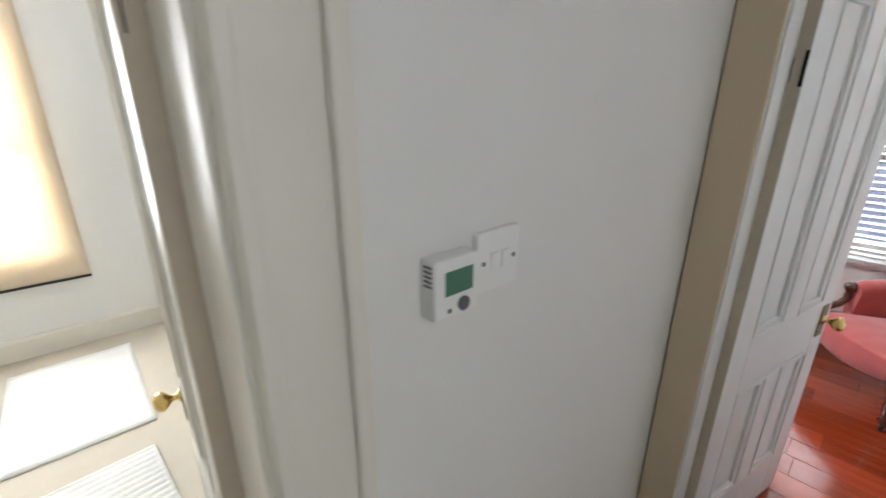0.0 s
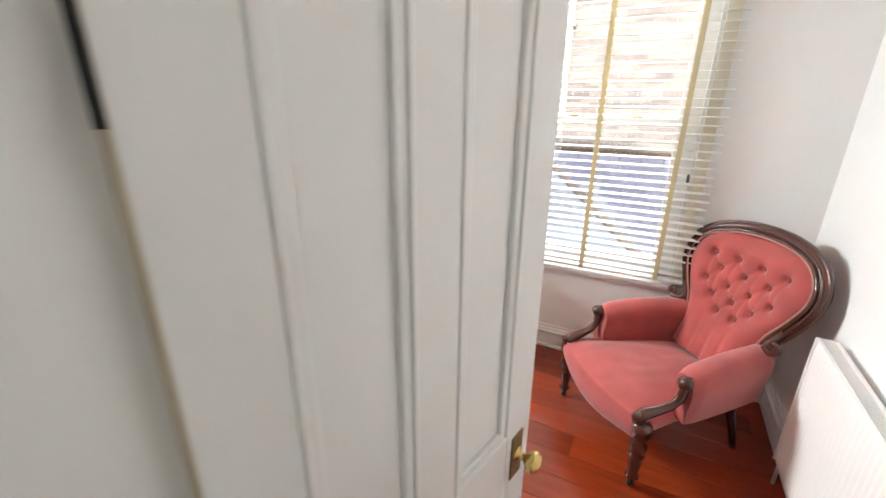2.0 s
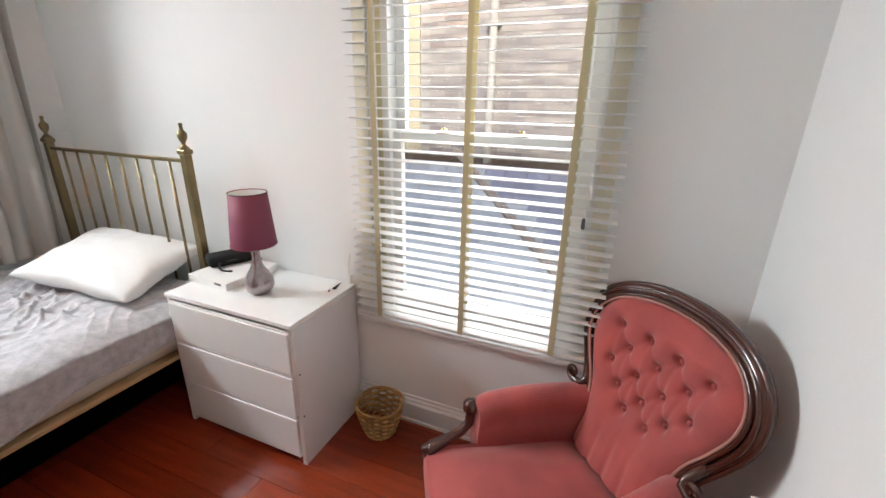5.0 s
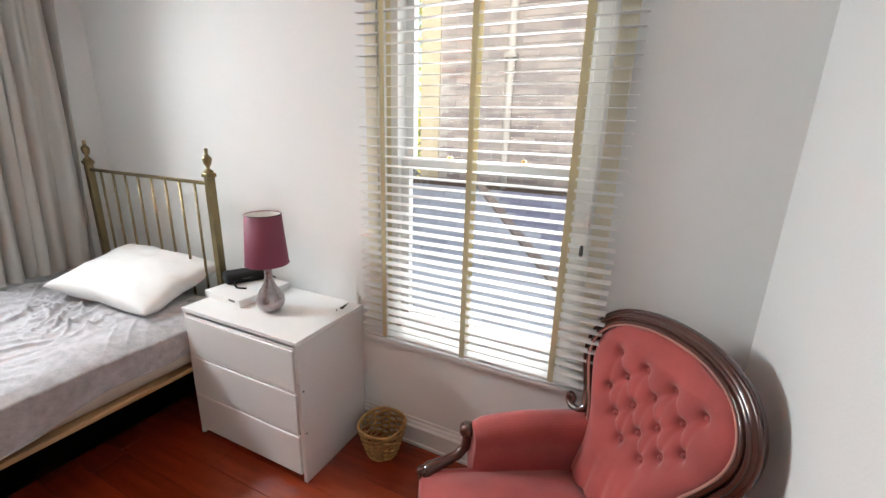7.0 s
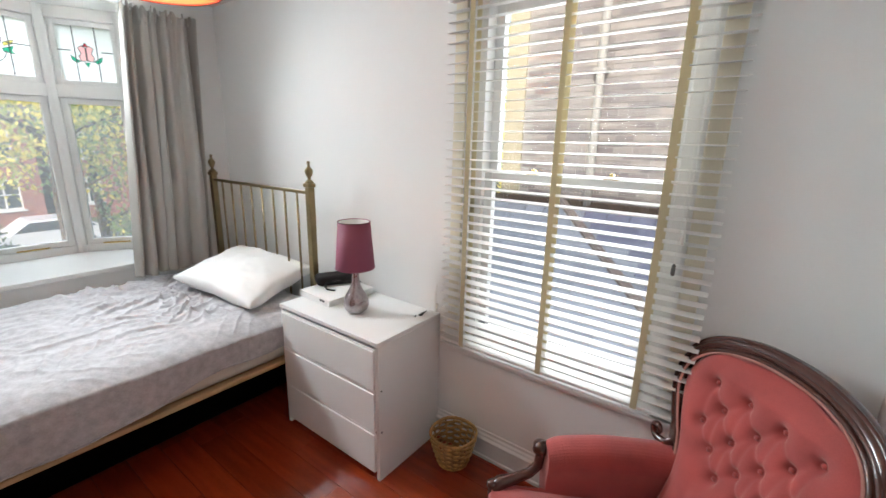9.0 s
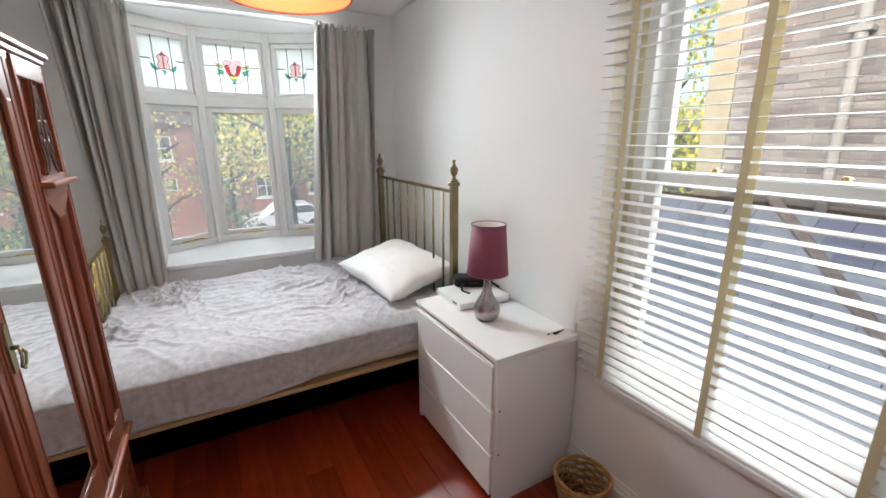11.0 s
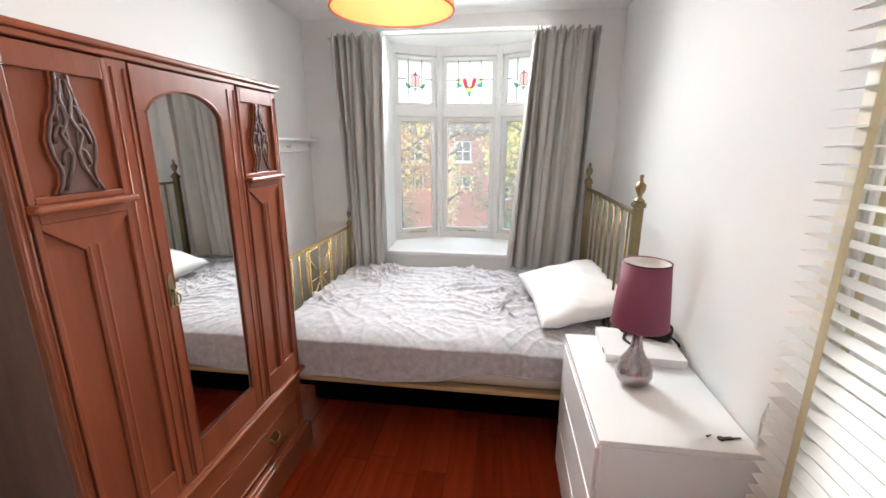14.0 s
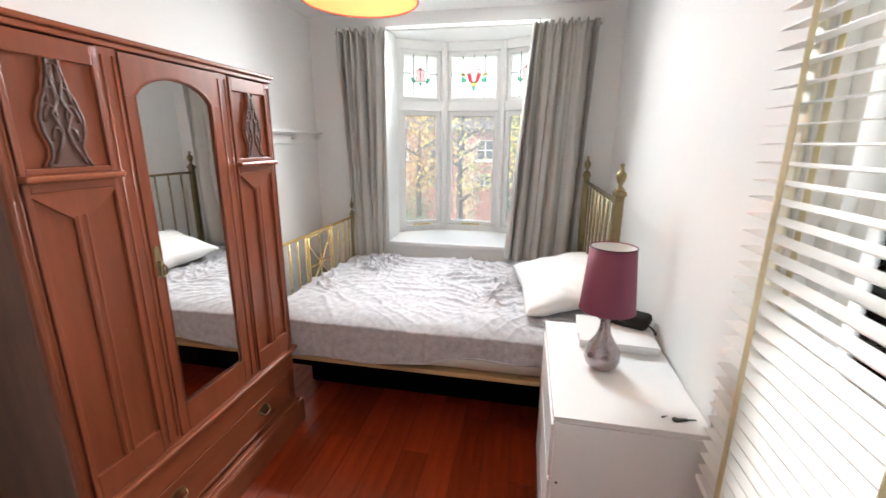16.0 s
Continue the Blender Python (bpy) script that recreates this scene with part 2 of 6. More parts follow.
M_OLEAF = leafy("orange_leaves", (0.66, 0.48, 0.13), (0.30, 0.20, 0.08), 0.4)
M_CARWHITE = mat("white_car_paint", (0.75, 0.76, 0.78), 0.2, vary=0.01, bump=0.0, coat=0.5)
M_RUBBER = mat("tyre_rubber", (0.02, 0.02, 0.02), 0.85, vary=0.1)
M_DARKGLASS = mat("dark_window", (0.07, 0.08, 0.09), 0.06, vary=0.05, bump=0.0)

# ---------------- mesh helpers ----------------


def merge(bm, other):
    me = bpy.data.meshes.new("tmp")
    other.to_mesh(me)
    bm.from_mesh(me)
    other.free()
    bpy.data.meshes.remove(me)


def box(bm, a, b, bevel=0.0, m=None, seg=2):
    """A block from corner a to corner b, with rounded edges."""
    t = bmesh.new()
    bmesh.ops.create_cube(t, size=1.0)
    lo = [min(p, q) for p, q in zip(a, b)]
    hi = [max(p, q) for p, q in zip(a, b)]
    for v in t.verts:
        v.co = Vector([lo[k] + (v.co[k] + 0.5) * (hi[k] - lo[k]) for k in range(3)])
    if bevel:
        bmesh.ops.bevel(t, geom=t.edges[:], offset=bevel, segments=seg, profile=0.5, affect="EDGES")
    if m is not None:
        t.transform(m)
    merge(bm, t)
    return bm


def tube(bm, points, radii, n=10, cap=True, squash=None):
    """A round bar along points; radii is one number or one each."""
    pts = [Vector(p) for p in points]
    rs = [radii] * len(pts) if isinstance(radii, (int, float)) else list(radii)
    rings, side = [], None
    for i, p in enumerate(pts):
        d = (pts[min(i + 1, len(pts) - 1)] - pts[max(i - 1, 0)]).normalized()
        if side is None:
            side = d.orthogonal().normalized()
        side = (side - d * side.dot(d)).normalized()
        up = d.cross(side)
        ring = []
        for k in range(n):
            a = 2 * math.pi * k / n
            off = side * math.cos(a) * rs[i] + up * math.sin(a) * rs[i]
            if squash:
                off = Vector(o * q for o, q in zip(off, squash))
            ring.append(bm.verts.new(p + off))
        rings.append(ring)
    for r0, r1 in zip(rings, rings[1:]):
        for k in range(n):
            bm.faces.new((r0[k], r0[(k + 1) % n], r1[(k + 1) % n], r1[k]))
    if cap:
        bm.faces.new(rings[0][::-1])
        bm.faces.new(rings[-1])
    return bm


def lathe(bm, profile, n=20, centre=(0, 0, 0), m=None, cap=True):
    """A turned body from (radius, height) pairs."""
    rings = []
    t = bmesh.new()
    for r, z in profile:
        rings.append([t.verts.new((centre[0] + r * math.cos(2 * math.pi * k / n), centre[1] + r * math.sin(2 * math.pi * k / n), centre[2] + z)) for k in range(n)])
    for r0, r1 in zip(rings, rings[1:]):
        for k in range(n):
            t.faces.new((r0[k], r0[(k + 1) % n], r1[(k + 1) % n], r1[k]))
    if cap:
        t.faces.new(rings[0][::-1])
        t.faces.new(rings[-1])
    if m is not None:
        t.transform(m)
    merge(bm, t)
    return bm


def sheet(bm, f, nu, nv, thick=0.0, closed=False):
    """A surface f(u, v) over the unit square, with thickness along its normals when asked."""
    g = [[bm.verts.new(f(i / nu, j / nv)) for j in range(nv + 1)] for i in range(nu + 1)]
    faces = []
    for i in range(nu):
        for j in range(nv):
            faces.append(bm.faces.new((g[i][j], g[i + 1][j], g[i + 1][j + 1], g[i][j + 1])))
    if thick:
        bmesh.ops.recalc_face_normals(bm, faces=faces)
        bmesh.ops.solidify(bm, geom=faces, thickness=thick)
    return bm


def prism(bm, outline, a, b, axis="x", m=None, bevel=0.0):
    """An outline of 2D points pushed out from a to b along an axis."""
    t = bmesh.new()
    def at(p, w):
        return {"x": (w, p[0], p[1]), "y": (p[0], w, p[1]), "z": (p[0], p[1], w)}[axis]
    v0 = [t.verts.new(at(p, a)) for p in outline]
    v1 = [t.verts.new(at(p, b)) for p in outline]
    k = len(outline)
    t.faces.new(v0)
    t.faces.new(v1[::-1])
    for i in range(k):
        t.faces.new((v0[i], v1[i], v1[(i + 1) % k], v0[(i + 1) % k]))
    bmesh.ops.recalc_face_normals(t, faces=t.faces[:])
    if bevel:
        bmesh.ops.bevel(t, geom=t.edges[:], offset=bevel, segments=2, profile=0.5, affect="EDGES")
    if m is not None:
        t.transform(m)
    merge(bm, t)
    return bm


def part(name, bm, material, parent=None, label="", smooth=False, m=None):
    """Links a bmesh as one mesh object, under a thing or a part."""
    bmesh.ops.recalc_face_normals(bm, faces=bm.faces[:])
    me = bpy.data.meshes.new(name)
    bm.to_mesh(me)
    bm.free()
    me.materials.append(material)
    if smooth:
        for p in me.polygons:
            p.use_smooth = True
    ob = new(name, me)
    if parent is not None:
        ob.parent = parent
    if m is not None:
        ob.matrix_basis = m
    if label:
        tagged(ob, label)
    return ob


def thing(name, m, label, category, group="", kind=""):
    ob = new(name)
    ob.empty_display_size = 0.1
    ob.matrix_basis = m
    return tagged(ob, label, category, group, kind)


def B(*args, **kw):
    return box(bmesh.new(), *args, **kw)


# ---------------- large structure ----------------
X0, X1, Y0, Y1, ZC = 2.905, 5.40, -0.41, 3.58, 2.68
HALL_Y = 0.83
BAY = [(3.56, 3.60), (3.53, 3.97), (3.935, 4.20), (4.495, 4.20), (4.90, 3.97), (4.87, 3.60)]
WIN_Y0, WIN_Y1, WIN_Z0, WIN_Z1 = 0.19, 1.21, 0.64, 2.42
DOOR_Y0, DOOR_Y1, DOOR_H = -0.09, 0.72, 2.01


def structure(name, bm, material, label=""):
    ob = part(name, bm, material)
    return tagged(ob, label, "", "", "structure")


# walls of the bedroom
bm = bmesh.new()
box(bm, (X1, Y0 - 0.25, 0), (X1 + 0.28, WIN_Y0, ZC))
box(bm, (X1, WIN_Y1, 0), (X1 + 0.28, Y1, ZC))
box(bm, (X1, WIN_Y0, 0), (X1 + 0.28, WIN_Y1, WIN_Z0))
box(bm, (X1, WIN_Y0, WIN_Z1), (X1 + 0.28, WIN_Y1, ZC))
structure("wall_east", bm, M_WALL, "white painted plaster wall with a sash window")
bm = bmesh.new()
box(bm, (X0 - 0.13, Y1, 0), (3.56, Y1 + 0.25, ZC))
box(bm, (4.87, Y1, 0), (X1 + 0.28, Y1 + 0.25, ZC))
box(bm, (3.56, Y1, 2.58), (4.87, Y1 + 0.25, ZC))
structure("wall_north", bm, M_WALL, "white painted plaster wall with a bay opening")
bm = bmesh.new()
box(bm, (X0 - 0.13, DOOR_Y1 + 0.03, 0), (X0, Y1, ZC))
box(bm, (X0 - 0.13, Y0, 0), (X0, DOOR_Y0 - 0.03, ZC))
box(bm, (X0 - 0.13, DOOR_Y0 - 0.03, DOOR_H + 0.03), (X0, DOOR_Y1 + 0.03, ZC))
structure("wall_west", bm, M_WALL, "white painted plaster wall with the bedroom doorway")
# the opening in this wall is added to let light onto the landing
bm = bmesh.new()
box(bm, (-1.6, Y0 - 0.14, 0), (1.0, Y0, ZC))
box(bm, (2.1, Y0 - 0.14, 0), (X1, Y0, ZC))
box(bm, (1.0, Y0 - 0.14, 0), (2.1, Y0, 1.0))
box(bm, (1.0, Y0 - 0.14, 2.3), (2.1, Y0, ZC))
structure("wall_south", bm, M_WALL, "plain white painted plaster wall with an unseen opening added for light")
# landing and the room beside it
bm = bmesh.new()
LD0, LD1 = 0.82, 1.622
box(bm, (-1.6, HALL_Y, 0), (LD0 - 0.03, HALL_Y + 0.12, ZC))
box(bm, (LD1 + 0.03, HALL_Y, 0), (X0 - 0.13, HALL_Y + 0.12, ZC))
box(bm, (LD0 - 0.03, HALL_Y, DOOR_H + 0.03), (LD1 + 0.03, HALL_Y + 0.12, ZC))
structure("wall_landing", bm, M_HALLWALL, "pale painted landing wall with controls")
structure("wall_landing_end", B((-1.74, Y0 - 0.14, 0), (-1.6, 4.4, ZC)), M_HALLWALL, "pale painted end wall")
bm = bmesh.new()
RX0, RX1, RZ0, RZ1 = 0.55, 1.47, 0.62, 2.2
box(bm, (-1.6, 4.13, 0), (RX0, 4.35, ZC))
box(bm, (RX1, 4.13, 0), (X0 - 0.13, 4.35, ZC))
box(bm, (RX0, 4.13, 0), (RX1, 4.35, RZ0))
box(bm, (RX0, 4.13, RZ1), (RX1, 4.35, ZC))
structure("wall_side_room", bm, M_HALLWALL, "white painted wall with a small window")
structure("wall_side_room_east", B((X0 - 0.135, Y1 + 0.25, 0), (X0 - 0.005, 4.35, ZC)), M_HALLWALL, "short white painted wall")
# floors and ceilings
structure("floor", B((X0 - 0.13, Y0, -0.12), (X1, Y1, -0.006)), M_GAP, "dark sub-floor under the stained boards")
structure("floor_landing", B((-1.6, Y0, -0.12), (X0 - 0.13, 4.13, 0.0)), M_VINYL, "beige carpet on the landing and side room")
structure("ceiling", B((-1.6, Y0, ZC), (X1 + 0.28, 4.35, ZC + 0.12)), M_CEIL, "plain white painted ceiling")


def strip(bm, path, prof):
    """A moulding of (out, up) points along a straight wall line from a to b."""
    (ax, ay), (bx, by) = path
    d = Vector((bx - ax, by - ay, 0)).normalized()
    out = Vector((-d.y, d.x, 0))
    v0 = [bm.verts.new(Vector((ax, ay, 0)) + out * p + Vector((0, 0, q))) for p, q in prof]
    v1 = [bm.verts.new(Vector((bx, by, 0)) + out * p + Vector((0, 0, q))) for p, q in prof]
    for i in range(len(prof)):
        j = (i + 1) % len(prof)
        bm.faces.new((v0[i], v1[i], v1[j], v0[j]))
    bm.faces.new(v0[::-1])
    bm.faces.new(v1)


SKIRT = [(0.0, 0.0), (0.026, 0.0), (0.026, 0.018), (0.020, 0.022), (0.020, 0.105), (0.026, 0.112), (0.026, 0.122), (0.016, 0.132), (0.013, 0.142), (0.006, 0.150), (0.006, 0.165), (0.0, 0.168)]
for k, (a, b) in enumerate([((X1, Y0), (X1, Y1)), ((X1, Y1), (4.87, Y1)), ((3.56, Y1), (X0, Y1)), ((X0, Y1), (X0, DOOR_Y1 + 0.10)), ((X0, Y0), (X1, Y0))]):
    bm = bmesh.new()
    strip(bm, (a, b), SKIRT)
    structure("baseboard", bm, M_GLOSS, "white gloss moulded skirting board")
bm = bmesh.new()
strip(bm, ((X0 - 0.13, 4.13), (-1.6, 4.13)), [(0, 0), (0.02, 0), (0.02, 0.13), (0.01, 0.15), (0, 0.15)])
structure("baseboard", bm, M_CREAM, "cream painted skirting board")


# floor boards
def floor_boards():
    rng = random.Random(4)
    base = bpy.data.objects["floor"]
    w, meshes = 0.150, {}
    x, row = X0 - 0.10, 0
    while x < X1:
        y = Y0 - rng.uniform(0.0, 0.9)
        while y < Y1:
            ln = rng.choice((0.9, 1.2, 1.5))
            a, b = max(y, Y0), min(y + ln, Y1)
            xe = min(x + w, X1)
            if b - a > 0.03:
                key = (round(xe - x, 3), round(b - a, 3))
                if key not in meshes:
                    t = B((0.0007, 0.0007, -0.012), (key[0] - 0.0007, key[1] - 0.0007, 0), 0.0012, seg=1)
                    me = bpy.data.meshes.new("board")
                    t.to_mesh(me)
                    t.free()
                    me.materials.append(M_FLOOR)
                    meshes[key] = me
                ob = new("floor_board", meshes[key])
                ob.parent = base
                ob.matrix_basis = pose(x, a, rng.uniform(-0.0006, 0))
            y += ln
        x += w
        row += 1


# doorway trim
def door_lining(name, x0, x1, y0, y1, axis, material, arch_sides, aw=0.092, arch_mat=None, beads=True):
    """Lining boards, stops and architraves round an opening; axis 'x' means one walks through along x."""
    t = tagged(new(name), "painted timber door lining with moulded architrave", "door frame", "", "structure")
    def put(nm, a, b, bev=0.003):
        if axis == "y":
            a, b = (a[1], a[0], a[2]), (b[1], b[0], b[2])
        part(nm, B(a, b, bev), (arch_mat or M_CREAM) if "arch" in nm else material, t)
    put("jamb", (x0, y1, 0), (x1, y1 + 0.03, DOOR_H))
    put("jamb", (x0, y0 - 0.03, 0), (x1, y0, DOOR_H))
    put("head", (x0, y0 - 0.03, DOOR_H), (x1, y1 + 0.03, DOOR_H + 0.03))
    for xs, sgn in arch_sides:
        for ya, yb in ((y1 + 0.006, y1 + aw), (y0 - aw, y0 - 0.006)):
            put("architrave", (xs, ya, 0), (xs + sgn * 0.016, yb, DOOR_H + 0.09), 0.004)
            if not beads:
                continue
            inner = ya if ya > y0 else yb
            outer = yb if ya > y0 else ya
            s = 1 if outer > inner else -1
            put("architrave_bead", (xs + sgn * 0.014, inner + s * 0.002, 0), (xs + sgn * 0.024, inner + s * 0.020, DOOR_H + 0.02), 0.004)
            put("architrave_bead", (xs + sgn * 0.014, outer - s * 0.026, 0), (xs + sgn * 0.028, outer - s * 0.002, DOOR_H + 0.088), 0.006)
        put("architrave", (xs, y0 - 0.006, DOOR_H + 0.006), (xs + sgn * 0.016, y1 + 0.006, DOOR_H + 0.09), 0.004)
    return t


door_lining("door_frame_1", X0 - 0.13, X0, DOOR_Y0, DOOR_Y1, "x", M_GLOSS, [(X0 - 0.13, -1), (X0, 1)], 0.106, M_TAN, False)
door_lining("door_frame_2", HALL_Y, HALL_Y + 0.12, LD0, LD1, "y", M_CREAM, [(HALL_Y, -1), (HALL_Y + 0.12, 1)], 0.120)


def panel_door(name, m, width, label, material, knob_mat, knob_label):
    """A four-panel door; local x from the hinge along the leaf, y through its thickness."""
    h, th = 1.98, 0.036
    d = thing(name, m, label, "door", "", "structure")
    st, mid = 0.105, 0.10
    z_b, z_l0, z_l1, z_t = 0.22, 0.72, 0.92, h - 0.11
    xm = width / 2
    part("stile", B((0, 0, 0.006), (st, th, h), 0.003), material, d)
    part("stile", B((width - st, 0, 0.006), (width, th, h), 0.003), material, d)
    for a, b in ((0.006, z_b), (z_l0, z_l1), (z_t, h)):
        part("rail", B((st, 0.0004, a), (width - st, th - 0.0004, b), 0.002), material, d)
    for a, b in ((z_b, z_l0), (z_l1, z_t)):
        part("muntin", B((xm - mid / 2, 0.0004, a), (xm + mid / 2, th - 0.0004, b), 0.002), material, d)
        for p, q in ((st, xm - mid / 2), (xm + mid / 2, width - st)):
            part("panel", B((p, 0.0145, a), (q, th - 0.0145, b)), material, d)
            bm = bmesh.new()
            for ys, s in ((0.013, -1), (th - 0.013, 1)):
                for (e0, e1) in (((p, a), (p + 0.030, b)), ((q - 0.030, a), (q, b)), ((p, a), (q, a + 0.030)), ((p, b - 0.030), (q, b))):
                    box(bm, (e0[0], ys - 0.003 * s, e0[1]), (e1[0], ys + 0.010 * s, e1[1]), 0.004)
                for (e0, e1) in (((p, a), (p + 0.012, b)), ((q - 0.012, a), (q, b)), ((p, a), (q, a + 0.012)), ((p, b - 0.012), (q, b))):
                    box(bm, (e0[0], ys, e0[1]), (e1[0], ys + 0.0165 * s, e1[1]), 0.004)
            part("panel_moulding", bm, material, d)
    part("hinge_edge", B((-0.002, 0.001, 0.008), (0.0004, th - 0.001, h - 0.002)), M_BARE, d, "bare worn wood edge")
    for s, y in ((-1, 0.0), (1, th)):
        part("lock_plate", B((width - 0.085, y, 0.775), (width - 0.035, y + s * 0.004, 0.905), 0.0015), knob_mat, d, "dark brass finger plate")
        bm = bmesh.new()
        mk = pose(width - 0.06, y, 0.845, -90 * s, 0, 0)
        lathe(bm, [(0.019, 0.002), (0.019, 0.008), (0.009, 0.012), (0.009, 0.026), (0.013, 0.030), (0.024, 0.040), (0.028, 0.050), (0.024, 0.061), (0.010, 0.067), (0.001, 0.068)], 18, m=mk)
        part("knob", bm, M_BRIGHT, d, knob_label, smooth=True)
    part("latch_plate", B((width - 0.0005, 0.006, 0.76), (width + 0.002, th - 0.006, 0.92), 0.0005), M_BRASS, d)
    for z in (0.25, 1.68):
        bm = bmesh.new()
        tube(bm, [(-0.004, 0.004, z - 0.040), (-0.004, 0.004, z + 0.040)], 0.0045, 8)
        box(bm, (-0.0030, 0.030, z - 0.028), (-0.0016, th - 0.008, z + 0.028))
        part("hinge", bm, M_BLACK, d, "dark metal butt hinge")
    return d


panel_door("door_1", pose(X0 - 0.012, 0.690, 0.004, 0, 0, -12.0), 0.708, "white gloss four-panel bedroom door standing open", M_GLOSS, M_BRASS, "bright brass door knob")
panel_door("door_2", pose(1.634, HALL_Y + 0.125, 0.004, 0, 0, 86.0), 0.76, "cream painted panel door standing open", M_CREAM, M_BRASS, "bright brass door knob")


# bay window
def bay_window():
    t = tagged(new("window_1"), "white painted bay window with leaded top lights", "window", "", "structure")
    zs, zt0, zt1 = 0.86, 1.97, 2.06
    zh = 2.58
    def facet(a, b):
        a, b = Vector((*a, 0)), Vector((*b, 0))
        ln = (b - a).length
        ang = math.degrees(math.atan2(b.y - a.y, b.x - a.x))
        m = pose(a.x, a.y, 0, 0, 0, ang)
        def put(nm, p, q, mt=M_GLOSS, bev=0.004, lab=""):
            return part(nm, B(p, q, bev), mt, t, lab, m=m)
        e = 0.035
        put("post", (-0.012, -0.03, zs - 0.055), (e, 0.07, zh))
        put("post", (ln - e, -0.03, zs - 0.055), (ln + 0.012, 0.07, zh))
        put("bottom_rail", (e, -0.02, zs - 0.055), (ln - e, 0.06, zs + 0.012))
        put("transom", (e, -0.025, zt0), (ln - e, 0.065, zt1))
        put("head_rail", (e, -0.025, 2.50), (ln - e, 0.065, zh))
        for z0, z1, lead in ((zs + 0.012, zt0, False), (zt1, 2.50, True)):
            s = 0.042 if not lead else 0.036
            sash = put("casement", (e + 0.002, 0.0, z0 + 0.002), (e + s, 0.04, z1 - 0.002))
            put("casement", (ln - e - s, 0.0, z0 + 0.002), (ln - e - 0.002, 0.04, z1 - 0.002))
            put("casement", (e + s, 0.0, z0 + 0.002), (ln - e - s, 0.04, z0 + s))
            put("casement", (e + s, 0.0, z1 - s), (ln - e - s, 0.04, z1 - 0.002))
            gx0, gx1, gz0, gz1 = e + s, ln - e - s, z0 + s, z1 - s
            g = put("pane", (gx0, 0.018, gz0), (gx1, 0.022, gz1), M_LEADGLASS if lead else M_HAZEGLASS, 0)
            g.visible_shadow = False
            if lead:
                leaded(t, m, gx0, gx1, gz0, gz1)
            else:
                put("casement_stay", (ln / 2 - 0.09, -0.022, zs + 0.016), (ln / 2 + 0.09, -0.010, zs + 0.026), M_BRIGHT, 0.002, "brass casement stay")
    for a, b in zip(BAY[1:4], BAY[2:5]):
        facet(a, b)
    return t


def leaded(t, m, x0, x1, z0, z1):
    """Lead cames and a tulip of coloured glass in a top light."""
    xc, zc, w, h = (x0 + x1) / 2, (z0 + z1) / 2, x1 - x0, z1 - z0
    narrow = w < 0.33
    bm = bmesh.new()
    r = 0.0038
    y = 0.013
    xs = [x0 + w * f for f in ((0.25, 0.5, 0.75) if not narrow else (0.3, 0.7))]
    for i, x in enumerate(xs):
        if abs(x - xc) < 0.01:
            tube(bm, [(x, y, z0), (x, y, zc - 0.115)], r, 6)
            tube(bm, [(x, y, zc + 0.07), (x, y, z1)], r, 6)
        else:
            tube(bm, [(x, y, z0), (x, y, z1)], r, 6)
    for a, b in ((x0, xc - 0.09), (xc + 0.09, x1)):
        if b > a:
            tube(bm, [(a, y, zc + 0.02), (b, y, zc + 0.02)], r, 6)
    part("lead_came", bm, M_LEAD, t, m=m)
    def petal(nm, pts, mt):
        bb = bmesh.new()
        prism(bb, [(xc + px, zc + pz) for px, pz in pts], 0.010, 0.015, "y")
        ob = part(nm, bb, mt, t, m=m)
        ob.visible_shadow = False
        e = bmesh.new()
        tube(e, [(xc + px, 0.009, zc + pz) for px, pz in pts + pts[:1]], 0.0028, 5)
        part("lead_came", e, M_LEAD, t, m=m)
    def both(nm, pts, mt):
        for sx in (-1, 1):
            petal(nm, [(px * sx, pz) for px, pz in pts], mt)
    if narrow:
        both("glass_petal", [(0.002, -0.045), (0.034, -0.050), (0.046, -0.020), (0.030, 0.005), (0.046, 0.040), (0.020, 0.058), (0.002, 0.040)], M_PINKGLASS)
        petal("glass_bud", [(-0.018, 0.050), (0.018, 0.050), (0.0, 0.078)], M_REDGLASS)
        both("glass_leaf", [(0.040, -0.050), (0.094, -0.012), (0.086, -0.045), (0.062, -0.062)], M_GREENGLASS)
        petal("glass_leaf", [(-0.016, -0.058), (0.016, -0.058), (0.0, -0.090)], M_GREENGLASS)
    else:
        petal("glass_petal", [(-0.020, -0.035), (0.0, -0.050), (0.020, -0.035), (0.028, 0.010), (0.0, 0.066), (-0.028, 0.010)], M_PINKGLASS)
        both("glass_petal", [(0.004, -0.056), (0.046, -0.040), (0.062, 0.012), (0.040, 0.034), (0.030, 0.010), (0.022, -0.036)], M_REDGLASS)
        both("glass_petal", [(0.064, 0.014), (0.072, 0.046), (0.046, 0.070), (0.012, 0.058), (0.030, 0.024), (0.042, 0.036)], M_PINKGLASS)
        both("glass_leaf", [(0.070, -0.020), (0.128, 0.002), (0.112, -0.030), (0.130, -0.048), (0.072, -0.040)], M_GREENGLASS)
        both("glass_leaf", [(0.076, 0.020), (0.132, 0.042), (0.116, 0.012), (0.074, -0.004)], M_YELGLASS)
        petal("glass_bud", [(-0.040, -0.052), (0.040, -0.052), (0.022, -0.082), (-0.022, -0.082)], M_YELGLASS)
        petal("glass_leaf", [(-0.018, -0.088), (0.018, -0.088), (0.0, -0.128)], M_GREENGLASS)
        bb = bmesh.new()
        tube(bb, [(xc + 0.085 * math.cos(q), 0.010, zc - 0.030 + 0.085 * math.sin(q)) for q in [math.pi * (1 + i / 16) for i in range(17)]], 0.003, 5)
        part("lead_came", bb, M_LEAD, t, m=m)


bay_window()
